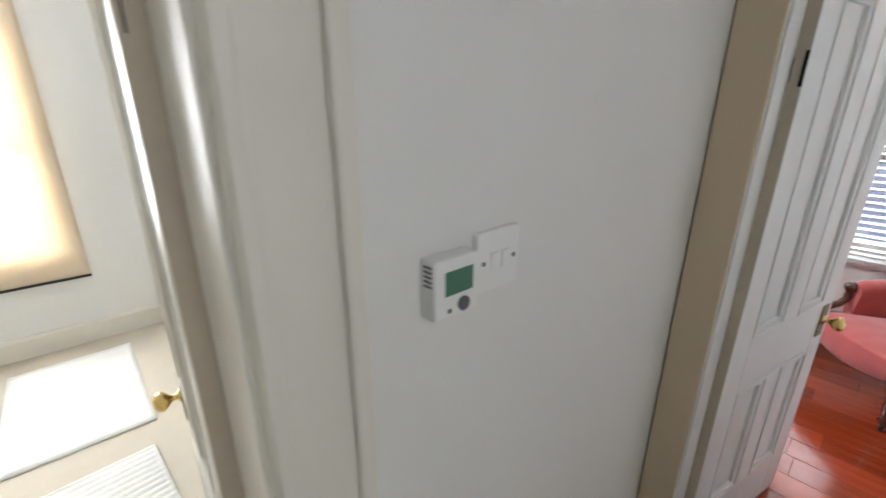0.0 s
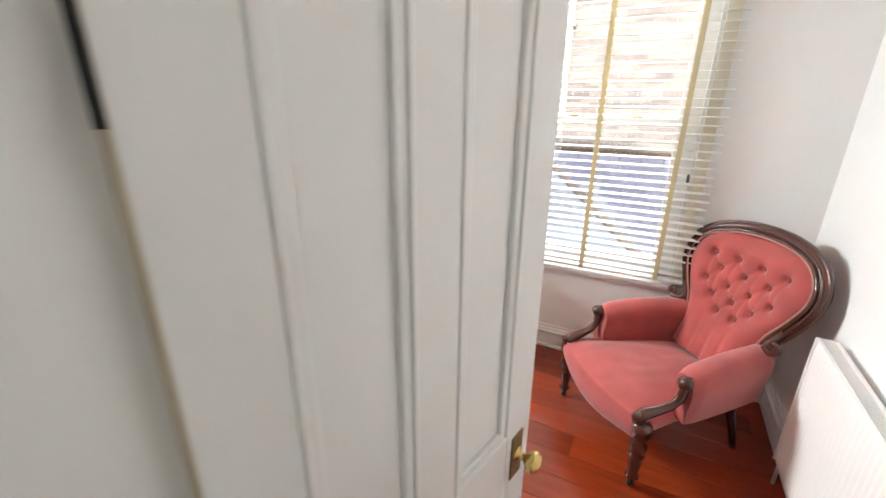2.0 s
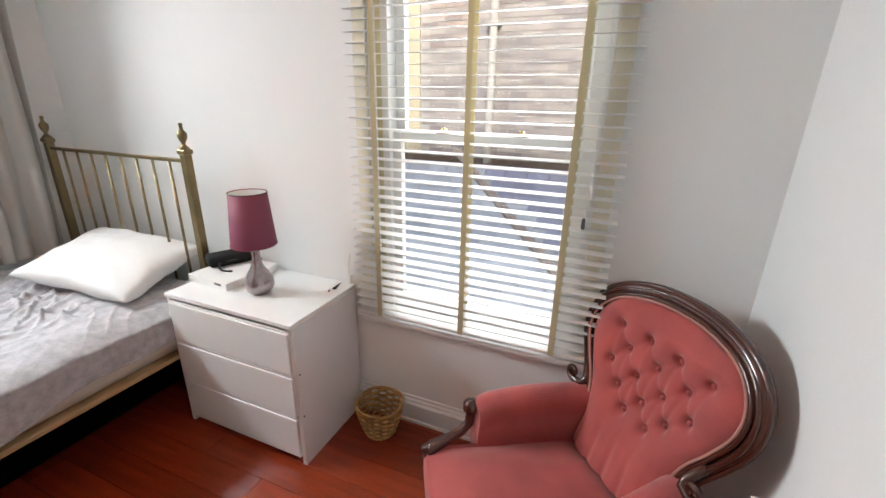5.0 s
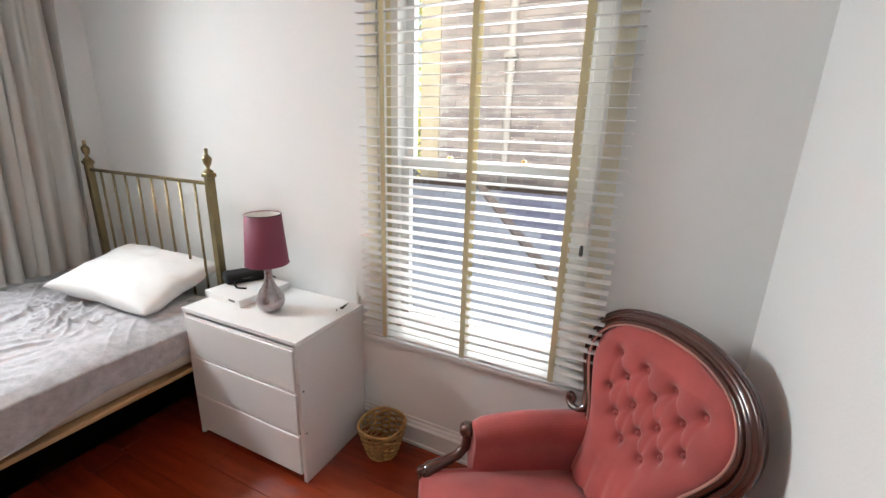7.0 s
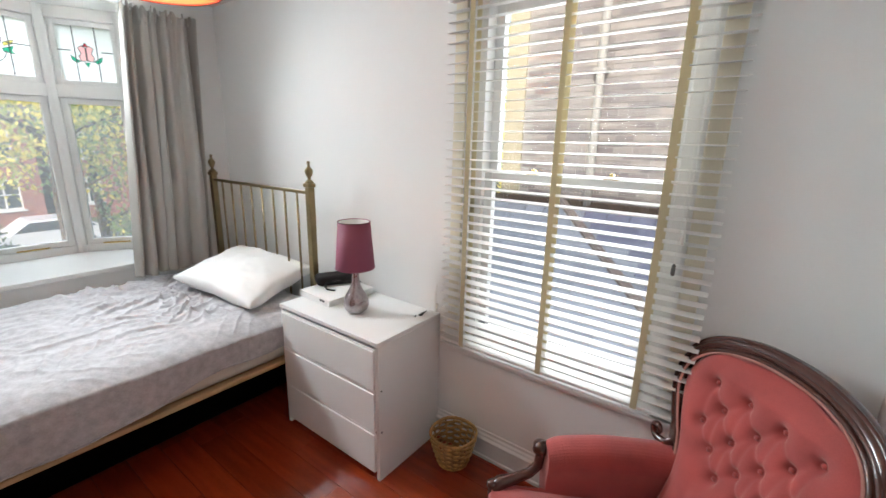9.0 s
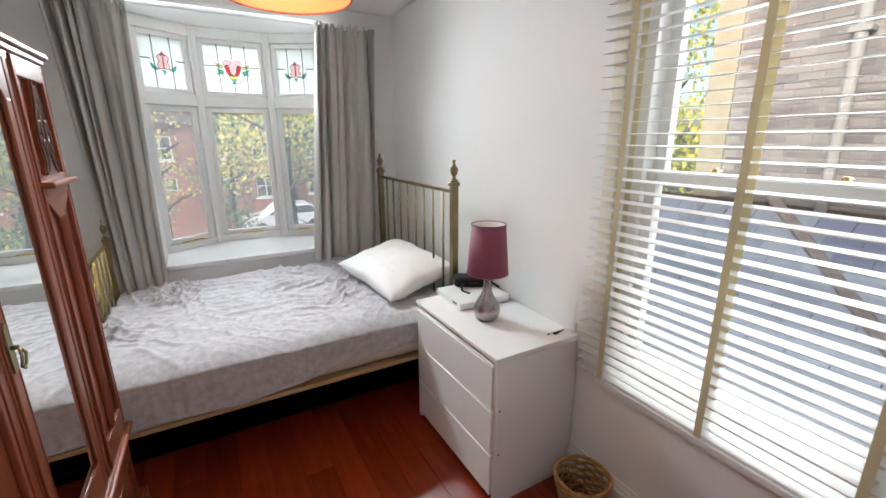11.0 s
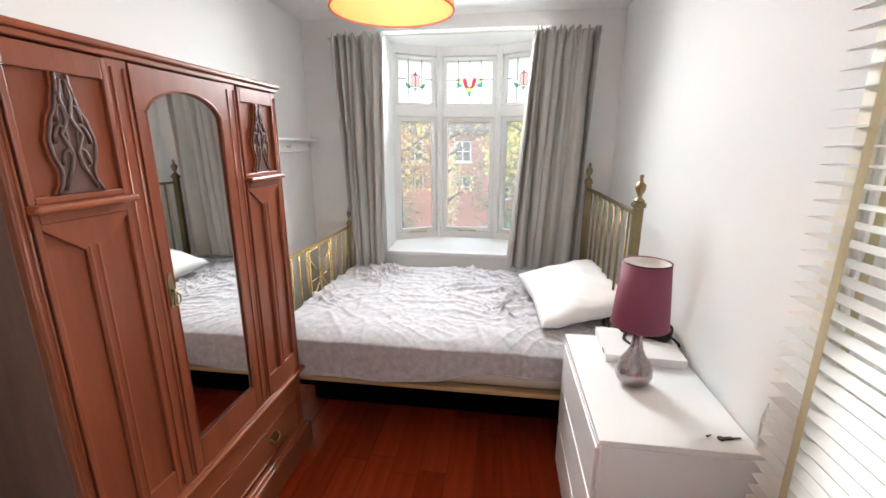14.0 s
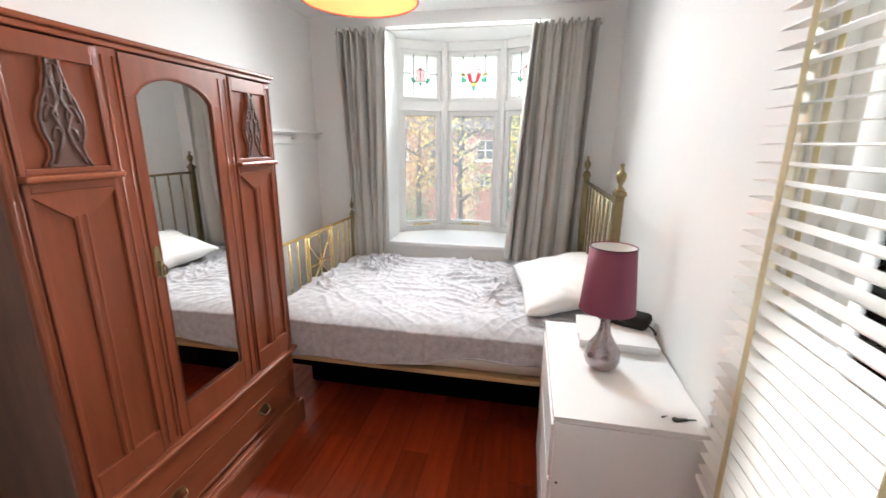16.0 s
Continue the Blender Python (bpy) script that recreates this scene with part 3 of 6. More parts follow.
# bay body: apron, sill board, ceiling and returns
bm = bmesh.new()
outer = [(3.44, Y1 + 0.25), (3.42, 4.06), (3.88, 4.33), (4.55, 4.33), (5.01, 4.06), (4.99, Y1 + 0.25)]
prism(bm, [(3.56, Y1)] + BAY[1:5] + [(4.87, Y1)], 0.0, 0.775, "z")
structure("bay_apron", bm, M_WALL, "white painted boxed-in bay apron")
bm = bmesh.new()
prism(bm, [(3.562, Y1 - 0.035), (3.562, 3.62), (3.535, 3.985), (3.93, 4.21), (4.50, 4.21), (4.895, 3.985), (4.868, 3.62), (4.868, Y1 - 0.035)], 0.780, 0.815, "z", bevel=0.006)
structure("window_sill", bm, M_GLOSS, "deep white gloss bay window board")
bm = bmesh.new()
prism(bm, [(3.40, Y1 + 0.25), (3.40, 4.06), (3.87, 4.36), (4.56, 4.36), (5.03, 4.06), (5.03, Y1 + 0.25)], 2.58, 2.80, "z")
structure("bay_ceiling", bm, M_CEIL, "white ceiling of the bay")
bm = bmesh.new()
for sx in (0, 1):
    xa, xb = (3.40, 3.545) if sx == 0 else (4.885, 5.03)
    box(bm, (xa, Y1 + 0.25, -3.0), (xb, 4.0, 2.58))
structure("bay_return", bm, M_WALL, "white painted return of the bay")
bm = bmesh.new()
prism(bm, [(3.42, 3.99), (3.88, 4.33), (4.55, 4.33), (5.01, 3.99), (4.90, 3.99), (4.49, 4.24), (3.94, 4.24), (3.53, 3.99)], -3.0, 0.83, "z")
structure("bay_outer_wall", bm, M_REDBRICK, "brick base of the bay outside")


# sash window in the east wall
def sash_window():
    t = tagged(new("window_2"), "white painted timber sliding sash window", "window", "", "structure")
    def put(nm, p, q, mt=M_GLOSS, bev=0.003, lab=""):
        return part(nm, B(p, q, bev), mt, t, lab)
    y0, y1 = WIN_Y0, WIN_Y1
    xa, xb = X1 + 0.05, X1 + 0.20
    put("box_frame", (xa, y0, WIN_Z0), (xb, y0 + 0.075, WIN_Z1))
    put("box_frame", (xa, y1 - 0.075, WIN_Z0), (xb, y1, WIN_Z1))
    put("box_frame", (xa, y0 + 0.075, WIN_Z1 - 0.06), (xb, y1 - 0.075, WIN_Z1))
    put("outer_sill", (xa, y0 - 0.03, WIN_Z0 - 0.03), (X1 + 0.34, y1 + 0.03, WIN_Z0 + 0.025))
    for y, s in ((y0, 1), (y1, -1)):
        put("reveal", (X1 + 0.001, y, WIN_Z0), (xa, y + s * 0.02, WIN_Z1))
    ya, yb = y0 + 0.075, y1 - 0.075
    zm = 1.555
    def sash(nm, x, z0, z1, bot, top):
        put(nm, (x, ya, z0), (x + 0.04, ya + 0.045, z1))
        put(nm, (x, yb - 0.045, z0), (x + 0.04, yb, z1))
        put(nm, (x, ya + 0.045, z0), (x + 0.04, yb - 0.045, z0 + bot))
        put(nm, (x, ya + 0.045, z1 - top), (x + 0.04, yb - 0.045, z1))
        g = put("pane", (x + 0.018, ya + 0.045, z0 + bot), (x + 0.022, yb - 0.045, z1 - top), M_GLASS, 0)
        g.visible_shadow = False
    sash("lower_sash", xa + 0.03, WIN_Z0 + 0.026, zm + 0.02, 0.075, 0.045)
    sash("upper_sash", xa + 0.075, zm - 0.02, WIN_Z1 - 0.06, 0.045, 0.05)
    for y in (0.52, 0.88):
        bm = B((xa + 0.035, y - 0.03, zm + 0.020), (xa + 0.065, y + 0.03, zm + 0.030), 0.003)
        lathe(bm, [(0.012, 0), (0.010, 0.012), (0.006, 0.016)], 10, (xa + 0.05, y, zm + 0.03))
        box(bm, (xa + 0.045, y - 0.005, zm + 0.034), (xa + 0.09, y + 0.007, zm + 0.040), 0.002)
        part("sash_fastener", bm, M_BRIGHT, t, "brass sash fastener")
    for y, s in ((WIN_Y0, -1), (WIN_Y1, 1)):
        put("architrave", (X1 - 0.014, y, WIN_Z0), (X1, y + s * 0.065, WIN_Z1 + 0.065), M_WARMLIT, 0.004)
    put("architrave", (X1 - 0.014, WIN_Y0, WIN_Z1), (X1, WIN_Y1, WIN_Z1 + 0.065), M_WARMLIT, 0.004)
    put("window_board", (X1 - 0.045, 0.095, WIN_Z0 - 0.03), (X1 + 0.05, 1.305, WIN_Z0 - 0.003), M_GLOSS, 0.006, "white gloss window board")
    put("apron_moulding", (X1 - 0.022, 0.12, WIN_Z0 - 0.055), (X1, 1.28, WIN_Z0 - 0.031), M_GLOSS, 0.006)


sash_window()


# unseen window, added only so that light reaches the landing wall
def added_landing_window():
    t = tagged(new("window_4"), "white framed window added out of view to light the landing", "window", "", "structure")
    for a, b in (((1.0, 1.0), (1.06, 2.3)), ((2.04, 1.0), (2.1, 2.3)), ((1.06, 1.0), (2.04, 1.07)), ((1.06, 2.23), (2.04, 2.3)), ((1.52, 1.07), (1.58, 2.23))):
        part("window_frame", B((a[0], Y0 - 0.12, a[1]), (b[0], Y0 - 0.06, b[1]), 0.004), M_GLOSS, t)
    g = part("pane", B((1.06, Y0 - 0.095, 1.07), (2.04, Y0 - 0.088, 2.23)), M_FROST, t)


added_landing_window()


def side_room_window():
    t = tagged(new("window_3"), "plain white framed window behind a blind", "window", "", "structure")
    for a, b in (((RX0, 4.16, RZ0), (RX0 + 0.06, 4.24, RZ1)), ((RX1 - 0.06, 4.16, RZ0), (RX1, 4.24, RZ1)), ((RX0 + 0.06, 4.16, RZ0), (RX1 - 0.06, 4.24, RZ0 + 0.07)), ((RX0 + 0.06, 4.16, RZ1 - 0.06), (RX1 - 0.06, 4.24, RZ1)), ((RX0 + 0.06, 4.17, 1.38), (RX1 - 0.06, 4.23, 1.43))):
        part("window_frame", B(a, b, 0.004), M_GLOSS, t)
    g = part("pane", B((RX0 + 0.06, 4.198, RZ0 + 0.07), (RX1 - 0.06, 4.202, RZ1 - 0.06)), M_GLASS, t)
    g.visible_shadow = False


side_room_window()
# ---------------- things in the bedroom ----------------
def chest_of_drawers():
    """White three-drawer chest; drawer fronts face -x."""
    t = thing("chest_of_drawers", pose(4.89, 1.33, 0), "white three-drawer chest standing beside the bed", "chest of drawers")
    w, d, h = 0.80, 0.50, 0.785
    part("side_panel", B((0.012, 0, 0), (d, 0.022, h - 0.024), 0.002), M_LACQ, t)
    part("side_panel", B((0.012, w - 0.022, 0), (d, w, h - 0.024), 0.002), M_LACQ, t)
    part("top", B((0.004, -0.001, h - 0.022), (d, w + 0.001, h), 0.003), M_LACQ, t)
    part("back_panel", B((d - 0.012, 0.022, 0.05), (d - 0.004, w - 0.022, h - 0.022)), M_LACQ, t)
    part("plinth", B((0.05, 0.022, 0), (0.065, w - 0.022, 0.06)), M_LACQ, t)
    zs = [0.045, 0.285, 0.520, 0.752]
    for z0, z1 in zip(zs, zs[1:]):
        dr = part("drawer", B((0.0, 0.024, z0 + 0.003), (0.018, w - 0.024, z1 - 0.016), 0.003), M_LACQ, t)
        part("grip_edge", B((0.006, 0.026, z1 - 0.016), (0.016, w - 0.026, z1 - 0.004), 0.002), M_LACQ, dr)
    for y in (0.0, w):
        s = -1 if y == 0 else 1
        for z in (0.285, 0.52):
            bm = bmesh.new()
            lathe(bm, [(0.005, 0), (0.005, 0.0015), (0.001, 0.002)], 10, m=pose(0.03, y, z, -90 * s, 0, 0))
            part("cam_cover", bm, M_GREY, t, "small grey screw cover")
    return t


def table_lamp():
    t = thing("table_lamp", pose(5.10, 1.70, 0.786), "table lamp with plum shade and smoky mirrored base on the chest", "lamp")
    bm = bmesh.new()
    lathe(bm, [(0.030, 0.0), (0.045, 0.002), (0.062, 0.020), (0.071, 0.045), (0.068, 0.075), (0.054, 0.105), (0.037, 0.130), (0.026, 0.155), (0.021, 0.180), (0.019, 0.215), (0.021, 0.235), (0.016, 0.242)], 28)
    part("base", bm, M_SMOKE, t, "smoky mirrored glass base", smooth=True)
    bm = bmesh.new()
    lathe(bm, [(0.012, 0.24), (0.012, 0.262), (0.016, 0.264), (0.016, 0.300), (0.004, 0.304)], 14)
    part("lamp_holder", bm, M_PLASTIC, t, smooth=True)
    bm = bmesh.new()
    lathe(bm, [(0.105, 0.255), (0.106, 0.257), (0.086, 0.513), (0.084, 0.513), (0.103, 0.257), (0.105, 0.255)], 40, cap=False)
    sh = part("shade", bm, M_PLUM, t, "plum silk tapered drum shade", smooth=True)
    bm = bmesh.new()
    lathe(bm, [(0.1022, 0.262), (0.0832, 0.509), (0.0826, 0.509), (0.1016, 0.262), (0.1022, 0.262)], 40, cap=False)
    part("lining", bm, M_PILLOW, sh, "cream shade lining", smooth=True)
    for r, z in ((0.1065, 0.258), (0.0868, 0.511)):
        bm = bmesh.new()
        tube(bm, [(r * math.cos(a), r * math.sin(a), z) for a in [2 * math.pi * k / 40 for k in range(41)]], 0.002, 6)
        part("shade_rim", bm, M_IRON if z > 0.4 else M_PLUM, sh, smooth=True)
    bm = bmesh.new()
    for k in range(3):
        a = 2.1 * k
        tube(bm, [(0.016 * math.cos(a), 0.016 * math.sin(a), 0.285), (0.102 * math.cos(a), 0.102 * math.sin(a), 0.285)], 0.0015, 6)
    part("shade_carrier", bm, M_IRON, sh)
    return t


def clutter_on_chest():
    z = 0.786
    b = thing("cardboard_box", pose(5.205, 1.993, z, 0, 0, -3), "flat white box lying on the chest", "box")
    part("box_tray", B((-0.165, -0.145, 0), (0.165, 0.145, 0.026), 0.002), M_LACQ, b)
    part("box_lid", B((-0.167, -0.147, 0.018), (0.167, 0.147, 0.040), 0.002), M_LACQ, b)
    part("print_mark", B((-0.1682, -0.11, 0.022), (-0.1668, -0.06, 0.034)), M_GREY, b, "grey printed marks")
    c = thing("glasses_case", pose(5.266, 2.090, z + 0.0405, 0, 0, 62), "black fabric zip case lying on the white box", "case")
    part("case_body", B((-0.062, -0.115, 0), (0.062, 0.115, 0.062), 0.024, seg=4), M_BLACK, c, smooth=True)
    bm = bmesh.new()
    tube(bm, [(0.063 * math.cos(a), 0.116 * math.sin(a), 0.031) for a in [2 * math.pi * k / 30 for k in range(31)]], 0.0015, 5)
    part("zip", bm, M_GREY, c)
    bm = bmesh.new()
    pts = [(-0.055, 0.06, 0.03), (-0.09, 0.075, 0.012), (-0.125, 0.07, 0.006), (-0.150, 0.05, 0.006), (-0.165, 0.03, 0.006)]
    tube(bm, pts, 0.007, 8, squash=(1, 1, 0.6))
    part("wrist_strap", bm, M_BLACK, c, "black strap", smooth=True)
    bm = bmesh.new()
    pts = [(0.0, -0.09, 0.025), (-0.01, -0.125, 0.012), (-0.035, -0.150, 0.005), (-0.06, -0.155, 0.004)]
    tube(bm, pts, 0.006, 8, squash=(1, 1, 0.6))
    part("wrist_strap", bm, M_BLACK, c, "black strap", smooth=True)
    k = thing("key", pose(5.32, 1.395, z, 0, 0, 10), "small dark key on the chest", "key")
    bm = B((-0.022, -0.006, 0), (0.010, 0.006, 0.006), 0.002)
    box(bm, (0.008, -0.003, 0.001), (0.038, 0.003, 0.004), 0.001)
    part("key_blade", bm, M_IRON, k)
    bm = bmesh.new()
    lathe(bm, [(0.010, 0.0), (0.012, 0.003), (0.010, 0.006)], 12, (-0.03, 0, 0))
    part("key_bow", bm, M_IRON, k)
    s = thing("screw", pose(5.25, 1.395, z), "small silver screw lying on the chest", "screw")
    bm = bmesh.new()
    tube(bm, [(0, 0, 0.003), (0.018, 0.010, 0.003)], [0.004, 0.0015], 8)
    part("shank", bm, M_GREY, s)


def waste_basket():
    t = thing("waste_basket", pose(5.258, 1.122, 0), "small woven wicker waste basket on the floor", "basket")
    n, rows = 16, 10
    def rad(z):
        f = z / 0.185
        return 0.074 + 0.046 * f ** 0.8
    def pt(a, z, off=0.0):
        r = rad(z) + off
        c, s = math.cos(a), math.sin(a)
        q = (abs(c) ** 4 + abs(s) ** 4) ** -0.25
        f = 1 + (q - 1) * 0.35 * z / 0.185
        return (r * c * f, r * s * f, z)
    for k in range(n):
        a = 2 * math.pi * (k + 0.5) / n
        bm = bmesh.new()
        tube(bm, [pt(a, z) for z in (0.004, 0.045, 0.09, 0.14, 0.183)], 0.005, 6)
        part("stake", bm, M_WICKER, t)
    for j in range(rows):
        z = 0.012 + j * 0.0165
        bm = bmesh.new()
        m = n * 4
        pts = []
        for i in range(m + 1):
            a = 2 * math.pi * i / m
            ph = math.cos(a * n / 2 + (math.pi if j % 2 else 0))
            pts.append(pt(a, z, 0.0075 * ph))
        tube(bm, pts, 0.0082, 6, cap=False, squash=(0.55, 0.55, 1.0))
        part("weaver", bm, M_WICKER, t, smooth=True)
    for d in (0.0, math.pi):
        bm = bmesh.new()
        tube(bm, [Vector(pt(2 * math.pi * i / 64, 0.183)) + Vector((0, 0, 0.005 * math.sin(16 * 2 * math.pi * i / 64 + d))) for i in range(65)], 0.007, 7, cap=False)
        part("rim", bm, M_WICKER, t, "twisted wicker rim", smooth=True)
    bm = bmesh.new()
    lathe(bm, [(0.001, 0.003), (0.085, 0.003), (0.085, 0.009), (0.001, 0.009)], 24)
    part("bottom", bm, M_WICKER, t)


def venetian_blind():
    t = thing("venetian_blind", pose(X1 - 0.043, 0.70, 0), "white wooden venetian blind with cream tapes, slats open", "blind")
    y0, y1, top = -0.607, 0.585, 2.50
    pitch, zb = 0.0440, 0.662
    part("head_rail", B((-0.03, y0, top), (0.03, y1, top + 0.05), 0.003), M_SLAT, t)
    part("bottom_rail", B((-0.027, y0, zb), (0.027, y1, zb + 0.016), 0.004), M_SLAT, t)
    me = None
    n = int((top - zb - 0.05) / pitch)
    for k in range(n):
        z = zb + 0.05 + k * pitch
        if me is None:
            bm = bmesh.new()
            prism(bm, [(-0.025, -0.0012), (-0.023, -0.0017), (0.023, -0.0017), (0.025, -0.0012), (0.025, 0.0012), (0.023, 0.0017), (-0.023, 0.0017), (-0.025, 0.0012)], y0, y1, "y")
            me = bpy.data.meshes.new("slat")
            bm.to_mesh(me)
            bm.free()
            me.materials.append(M_SLAT)
        ob = new("slat", me)
        ob.parent = t
        ob.matrix_basis = pose(0, random.uniform(-0.004, 0.004), z, 0, -5 + random.uniform(-1.0, 1.0), 0)
    for y in (-0.420, 0.006, 0.444):
        for x in (-0.0285, 0.0285):
            part("tape", B((x - 0.0006, y - 0.0125, zb), (x + 0.0006, y + 0.0125, top)), M_TAPE, t, "cream woven ladder tape")
    for y, z in ((-0.485, 1.30), (-0.50, 1.42)):
        bm = bmesh.new()
        tube(bm, [(-0.036, y, top), (-0.036, y - 0.004, 1.9), (-0.036, y, z)], 0.0012, 6)
        c = part("cord", bm, M_PLASTIC, t)
        bm = bmesh.new()
        lathe(bm, [(0.003, 0.045), (0.007, 0.038), (0.008, 0.006), (0.005, 0.0)], 10, (-0.036, y, z - 0.045))
        part("cord_acorn", bm, M_GREY if z < 1.35 else M_PLASTIC, t, smooth=True)


def cord_cleat():
    t = thing("cord_cleat", pose(X1, 1.36, 0.80), "small white plastic cord cleat on the wall", "cleat")
    part("cleat_body", B((-0.022, -0.008, -0.03), (0, 0.008, 0.03), 0.003), M_PLASTIC, t)
    bm = bmesh.new()
    tube(bm, [(-0.018, 0, 0.02), (-0.024, -0.012, 0.09), (-0.022, -0.016, 0.16), (-0.020, 0.002, 0.10), (-0.018, 0.004, -0.02), (-0.026, 0.01, -0.07)], 0.0022, 6)
    part("cord_loop", bm, M_PLASTIC, t, smooth=True)


def radiator():
    t = thing("radiator", pose(3.838, Y0, 0), "white pressed-steel panel radiator with top grille", "radiator")
    L_, z0, z1 = 0.88, 0.14, 0.78
    for ya in (0.092, 0.035):
        bm = bmesh.new()
        n = 26
        def f(u, v, ya=ya):
            s = 0.5 - 0.5 * math.cos(2 * math.pi * u * n)
            edge = min(1.0, min(v, 1 - v) * 14)
            return Vector((u * L_, ya + 0.010 * s * edge - 0.005, z0 + v * (z1 - z0)))
        sheet(bm, f, n * 6, 16, 0.002)
        part("front_panel" if ya > 0.05 else "back_panel", bm, M_LACQ, t, smooth=True)
    for x in (0.0, L_):
        part("end_cap", B((x - 0.003, 0.025, z0 + 0.01), (x + 0.003, 0.102, z1), 0.002), M_LACQ, t)
    g = part("top_grille", B((0, 0.028, z1 - 0.006), (L_, 0.042, z1 + 0.002), 0.001), M_LACQ, t)
    part("grille_edge", B((0, 0.086, z1 - 0.006), (L_, 0.100, z1 + 0.002), 0.001), M_LACQ, g)
    for k in range(74):
        x = 0.012 + k * (L_ - 0.024) / 73
        part("grille_bar", B((x - 0.0028, 0.042, z1 - 0.004), (x + 0.0028, 0.086, z1)), M_LACQ, g)
    for x in (-0.02, L_ + 0.02):
        bm = bmesh.new()
        tube(bm, [(x, 0.065, 0.0), (x, 0.065, z0 + 0.04), (x * 0.98 + (0.01 if x < 0 else -0.01), 0.065, z0 + 0.05)], 0.0075, 10)
        lathe(bm, [(0.012, 0.0), (0.015, 0.01), (0.015, 0.05), (0.011, 0.055)], 12, (x, 0.065, z0 + 0.02))
        part("valve", bm, M_LACQ, t, smooth=True)
    for x in (0.15, L_ - 0.15):
        part("bracket", B((x - 0.015, 0.0, z0 + 0.08), (x + 0.015, 0.03, z1 - 0.08)), M_LACQ, t)


def wall_rail():
    t = thing("wall_shelf", pose(X0, 2.72, 1.66), "narrow white painted wall rail shelf", "shelf")
    part("back_board", B((0, 0, 0), (0.018, 0.84, 0.115), 0.003), M_GLOSS, t)
    part("ledge", B((0.018, 0, 0.085), (0.075, 0.84, 0.105), 0.004), M_GLOSS, t)
    for y in (0.05, 0.42, 0.79):
        bm = bmesh.new()
        tube(bm, [(0.018, y, 0.045), (0.05, y, 0.04), (0.065, y, 0.055)], 0.006, 8)
        part("peg", bm, M_GLOSS, t, smooth=True)


def landing_controls():
    t = thing("thermostat", pose(1.822, HALL_Y, 1.347, 0, 0, 0), "cream room thermostat with green display on the landing wall", "thermostat")
    part("casing", B((0.004, -0.028, 0.004), (0.078, 0, 0.082), 0.004), M_PLASTIC, t)
    part("display", B((0.020, -0.0292, 0.035), (0.066, -0.0275, 0.066), 0.0005), M_LCD, t, "teal liquid crystal display")
    bm = bmesh.new()
    lathe(bm, [(0.0095, 0), (0.0095, 0.003), (0.007, 0.004)], 18, m=pose(0.050, -0.028, 0.019, 90, 0, 0))
    part("dial_button", bm, M_GREY, t, "dark round button")
    part("push_button", B((0.024, -0.0296, 0.012), (0.030, -0.0275, 0.018), 0.001), M_GREY, t)
    for k in range(5):
        part("vent_slot", B((0.0034, -0.022, 0.048 + k * 0.006), (0.0044, -0.008, 0.051 + k * 0.006)), M_GREY, t)
    s = thing("light_switch", pose(1.914, HALL_Y, 1.355), "white two-gang light switch on the landing wall", "switch")
    part("switch_plate", B((0, -0.011, 0), (0.086, 0, 0.086), 0.003), M_PLASTIC, s)
    for x in (0.025, 0.047):
        part("rocker", B((x, -0.0145, 0.030), (x + 0.015, -0.010, 0.056), 0.0015), M_PLASTIC, s)
    for x in (0.012, 0.074):
        bm = bmesh.new()
        lathe(bm, [(0.0035, 0), (0.0035, 0.001), (0.001, 0.0014)], 10, m=pose(x, -0.011, 0.043, 90, 0, 0))
        part("screw_head", bm, M_GREY, s)


def pendant_shade():
    t = thing("ceiling_pendant", pose(4.19, 1.50, ZC), "orange drum pendant shade hanging from the ceiling, lit", "ceiling lamp")
    bm = bmesh.new()
    lathe(bm, [(0.045, 0.0), (0.045, -0.02), (0.02, -0.035), (0.004, -0.04)], 18)
    part("ceiling_rose", bm, M_PLASTIC, t, smooth=True)
    bm = bmesh.new()
    tube(bm, [(0, 0, -0.03), (0, 0, -0.36)], 0.003, 8)
    part("flex", bm, M_PLASTIC, t)
    bm = bmesh.new()
    lathe(bm, [(0.19, -0.55), (0.1915, -0.55), (0.1915, -0.30), (0.19, -0.30)], 48, cap=False)
    sh = part("shade", bm, M_SHADE, t, "orange fabric drum shade", smooth=True)
    for z in (-0.55, -0.30):
        bm = bmesh.new()
        tube(bm, [(0.191 * math.cos(2 * math.pi * k / 48), 0.191 * math.sin(2 * math.pi * k / 48), z) for k in range(49)], 0.003, 6, cap=False)
        part("shade_rim", bm, M_RIM, sh, "red fabric rim", smooth=True)
    bm = bmesh.new()
    for k in range(3):
        a = 2.1 * k
        tube(bm, [(0, 0, -0.36), (0.19 * math.cos(a), 0.19 * math.sin(a), -0.32)], 0.0018, 6)
    part("shade_carrier", bm, M_PLASTIC, sh)
    bm = bmesh.new()
    lathe(bm, [(0.013, -0.36), (0.015, -0.40), (0.012, -0.41)], 14)
    part("lamp_holder", bm, M_PLASTIC, t, smooth=True)


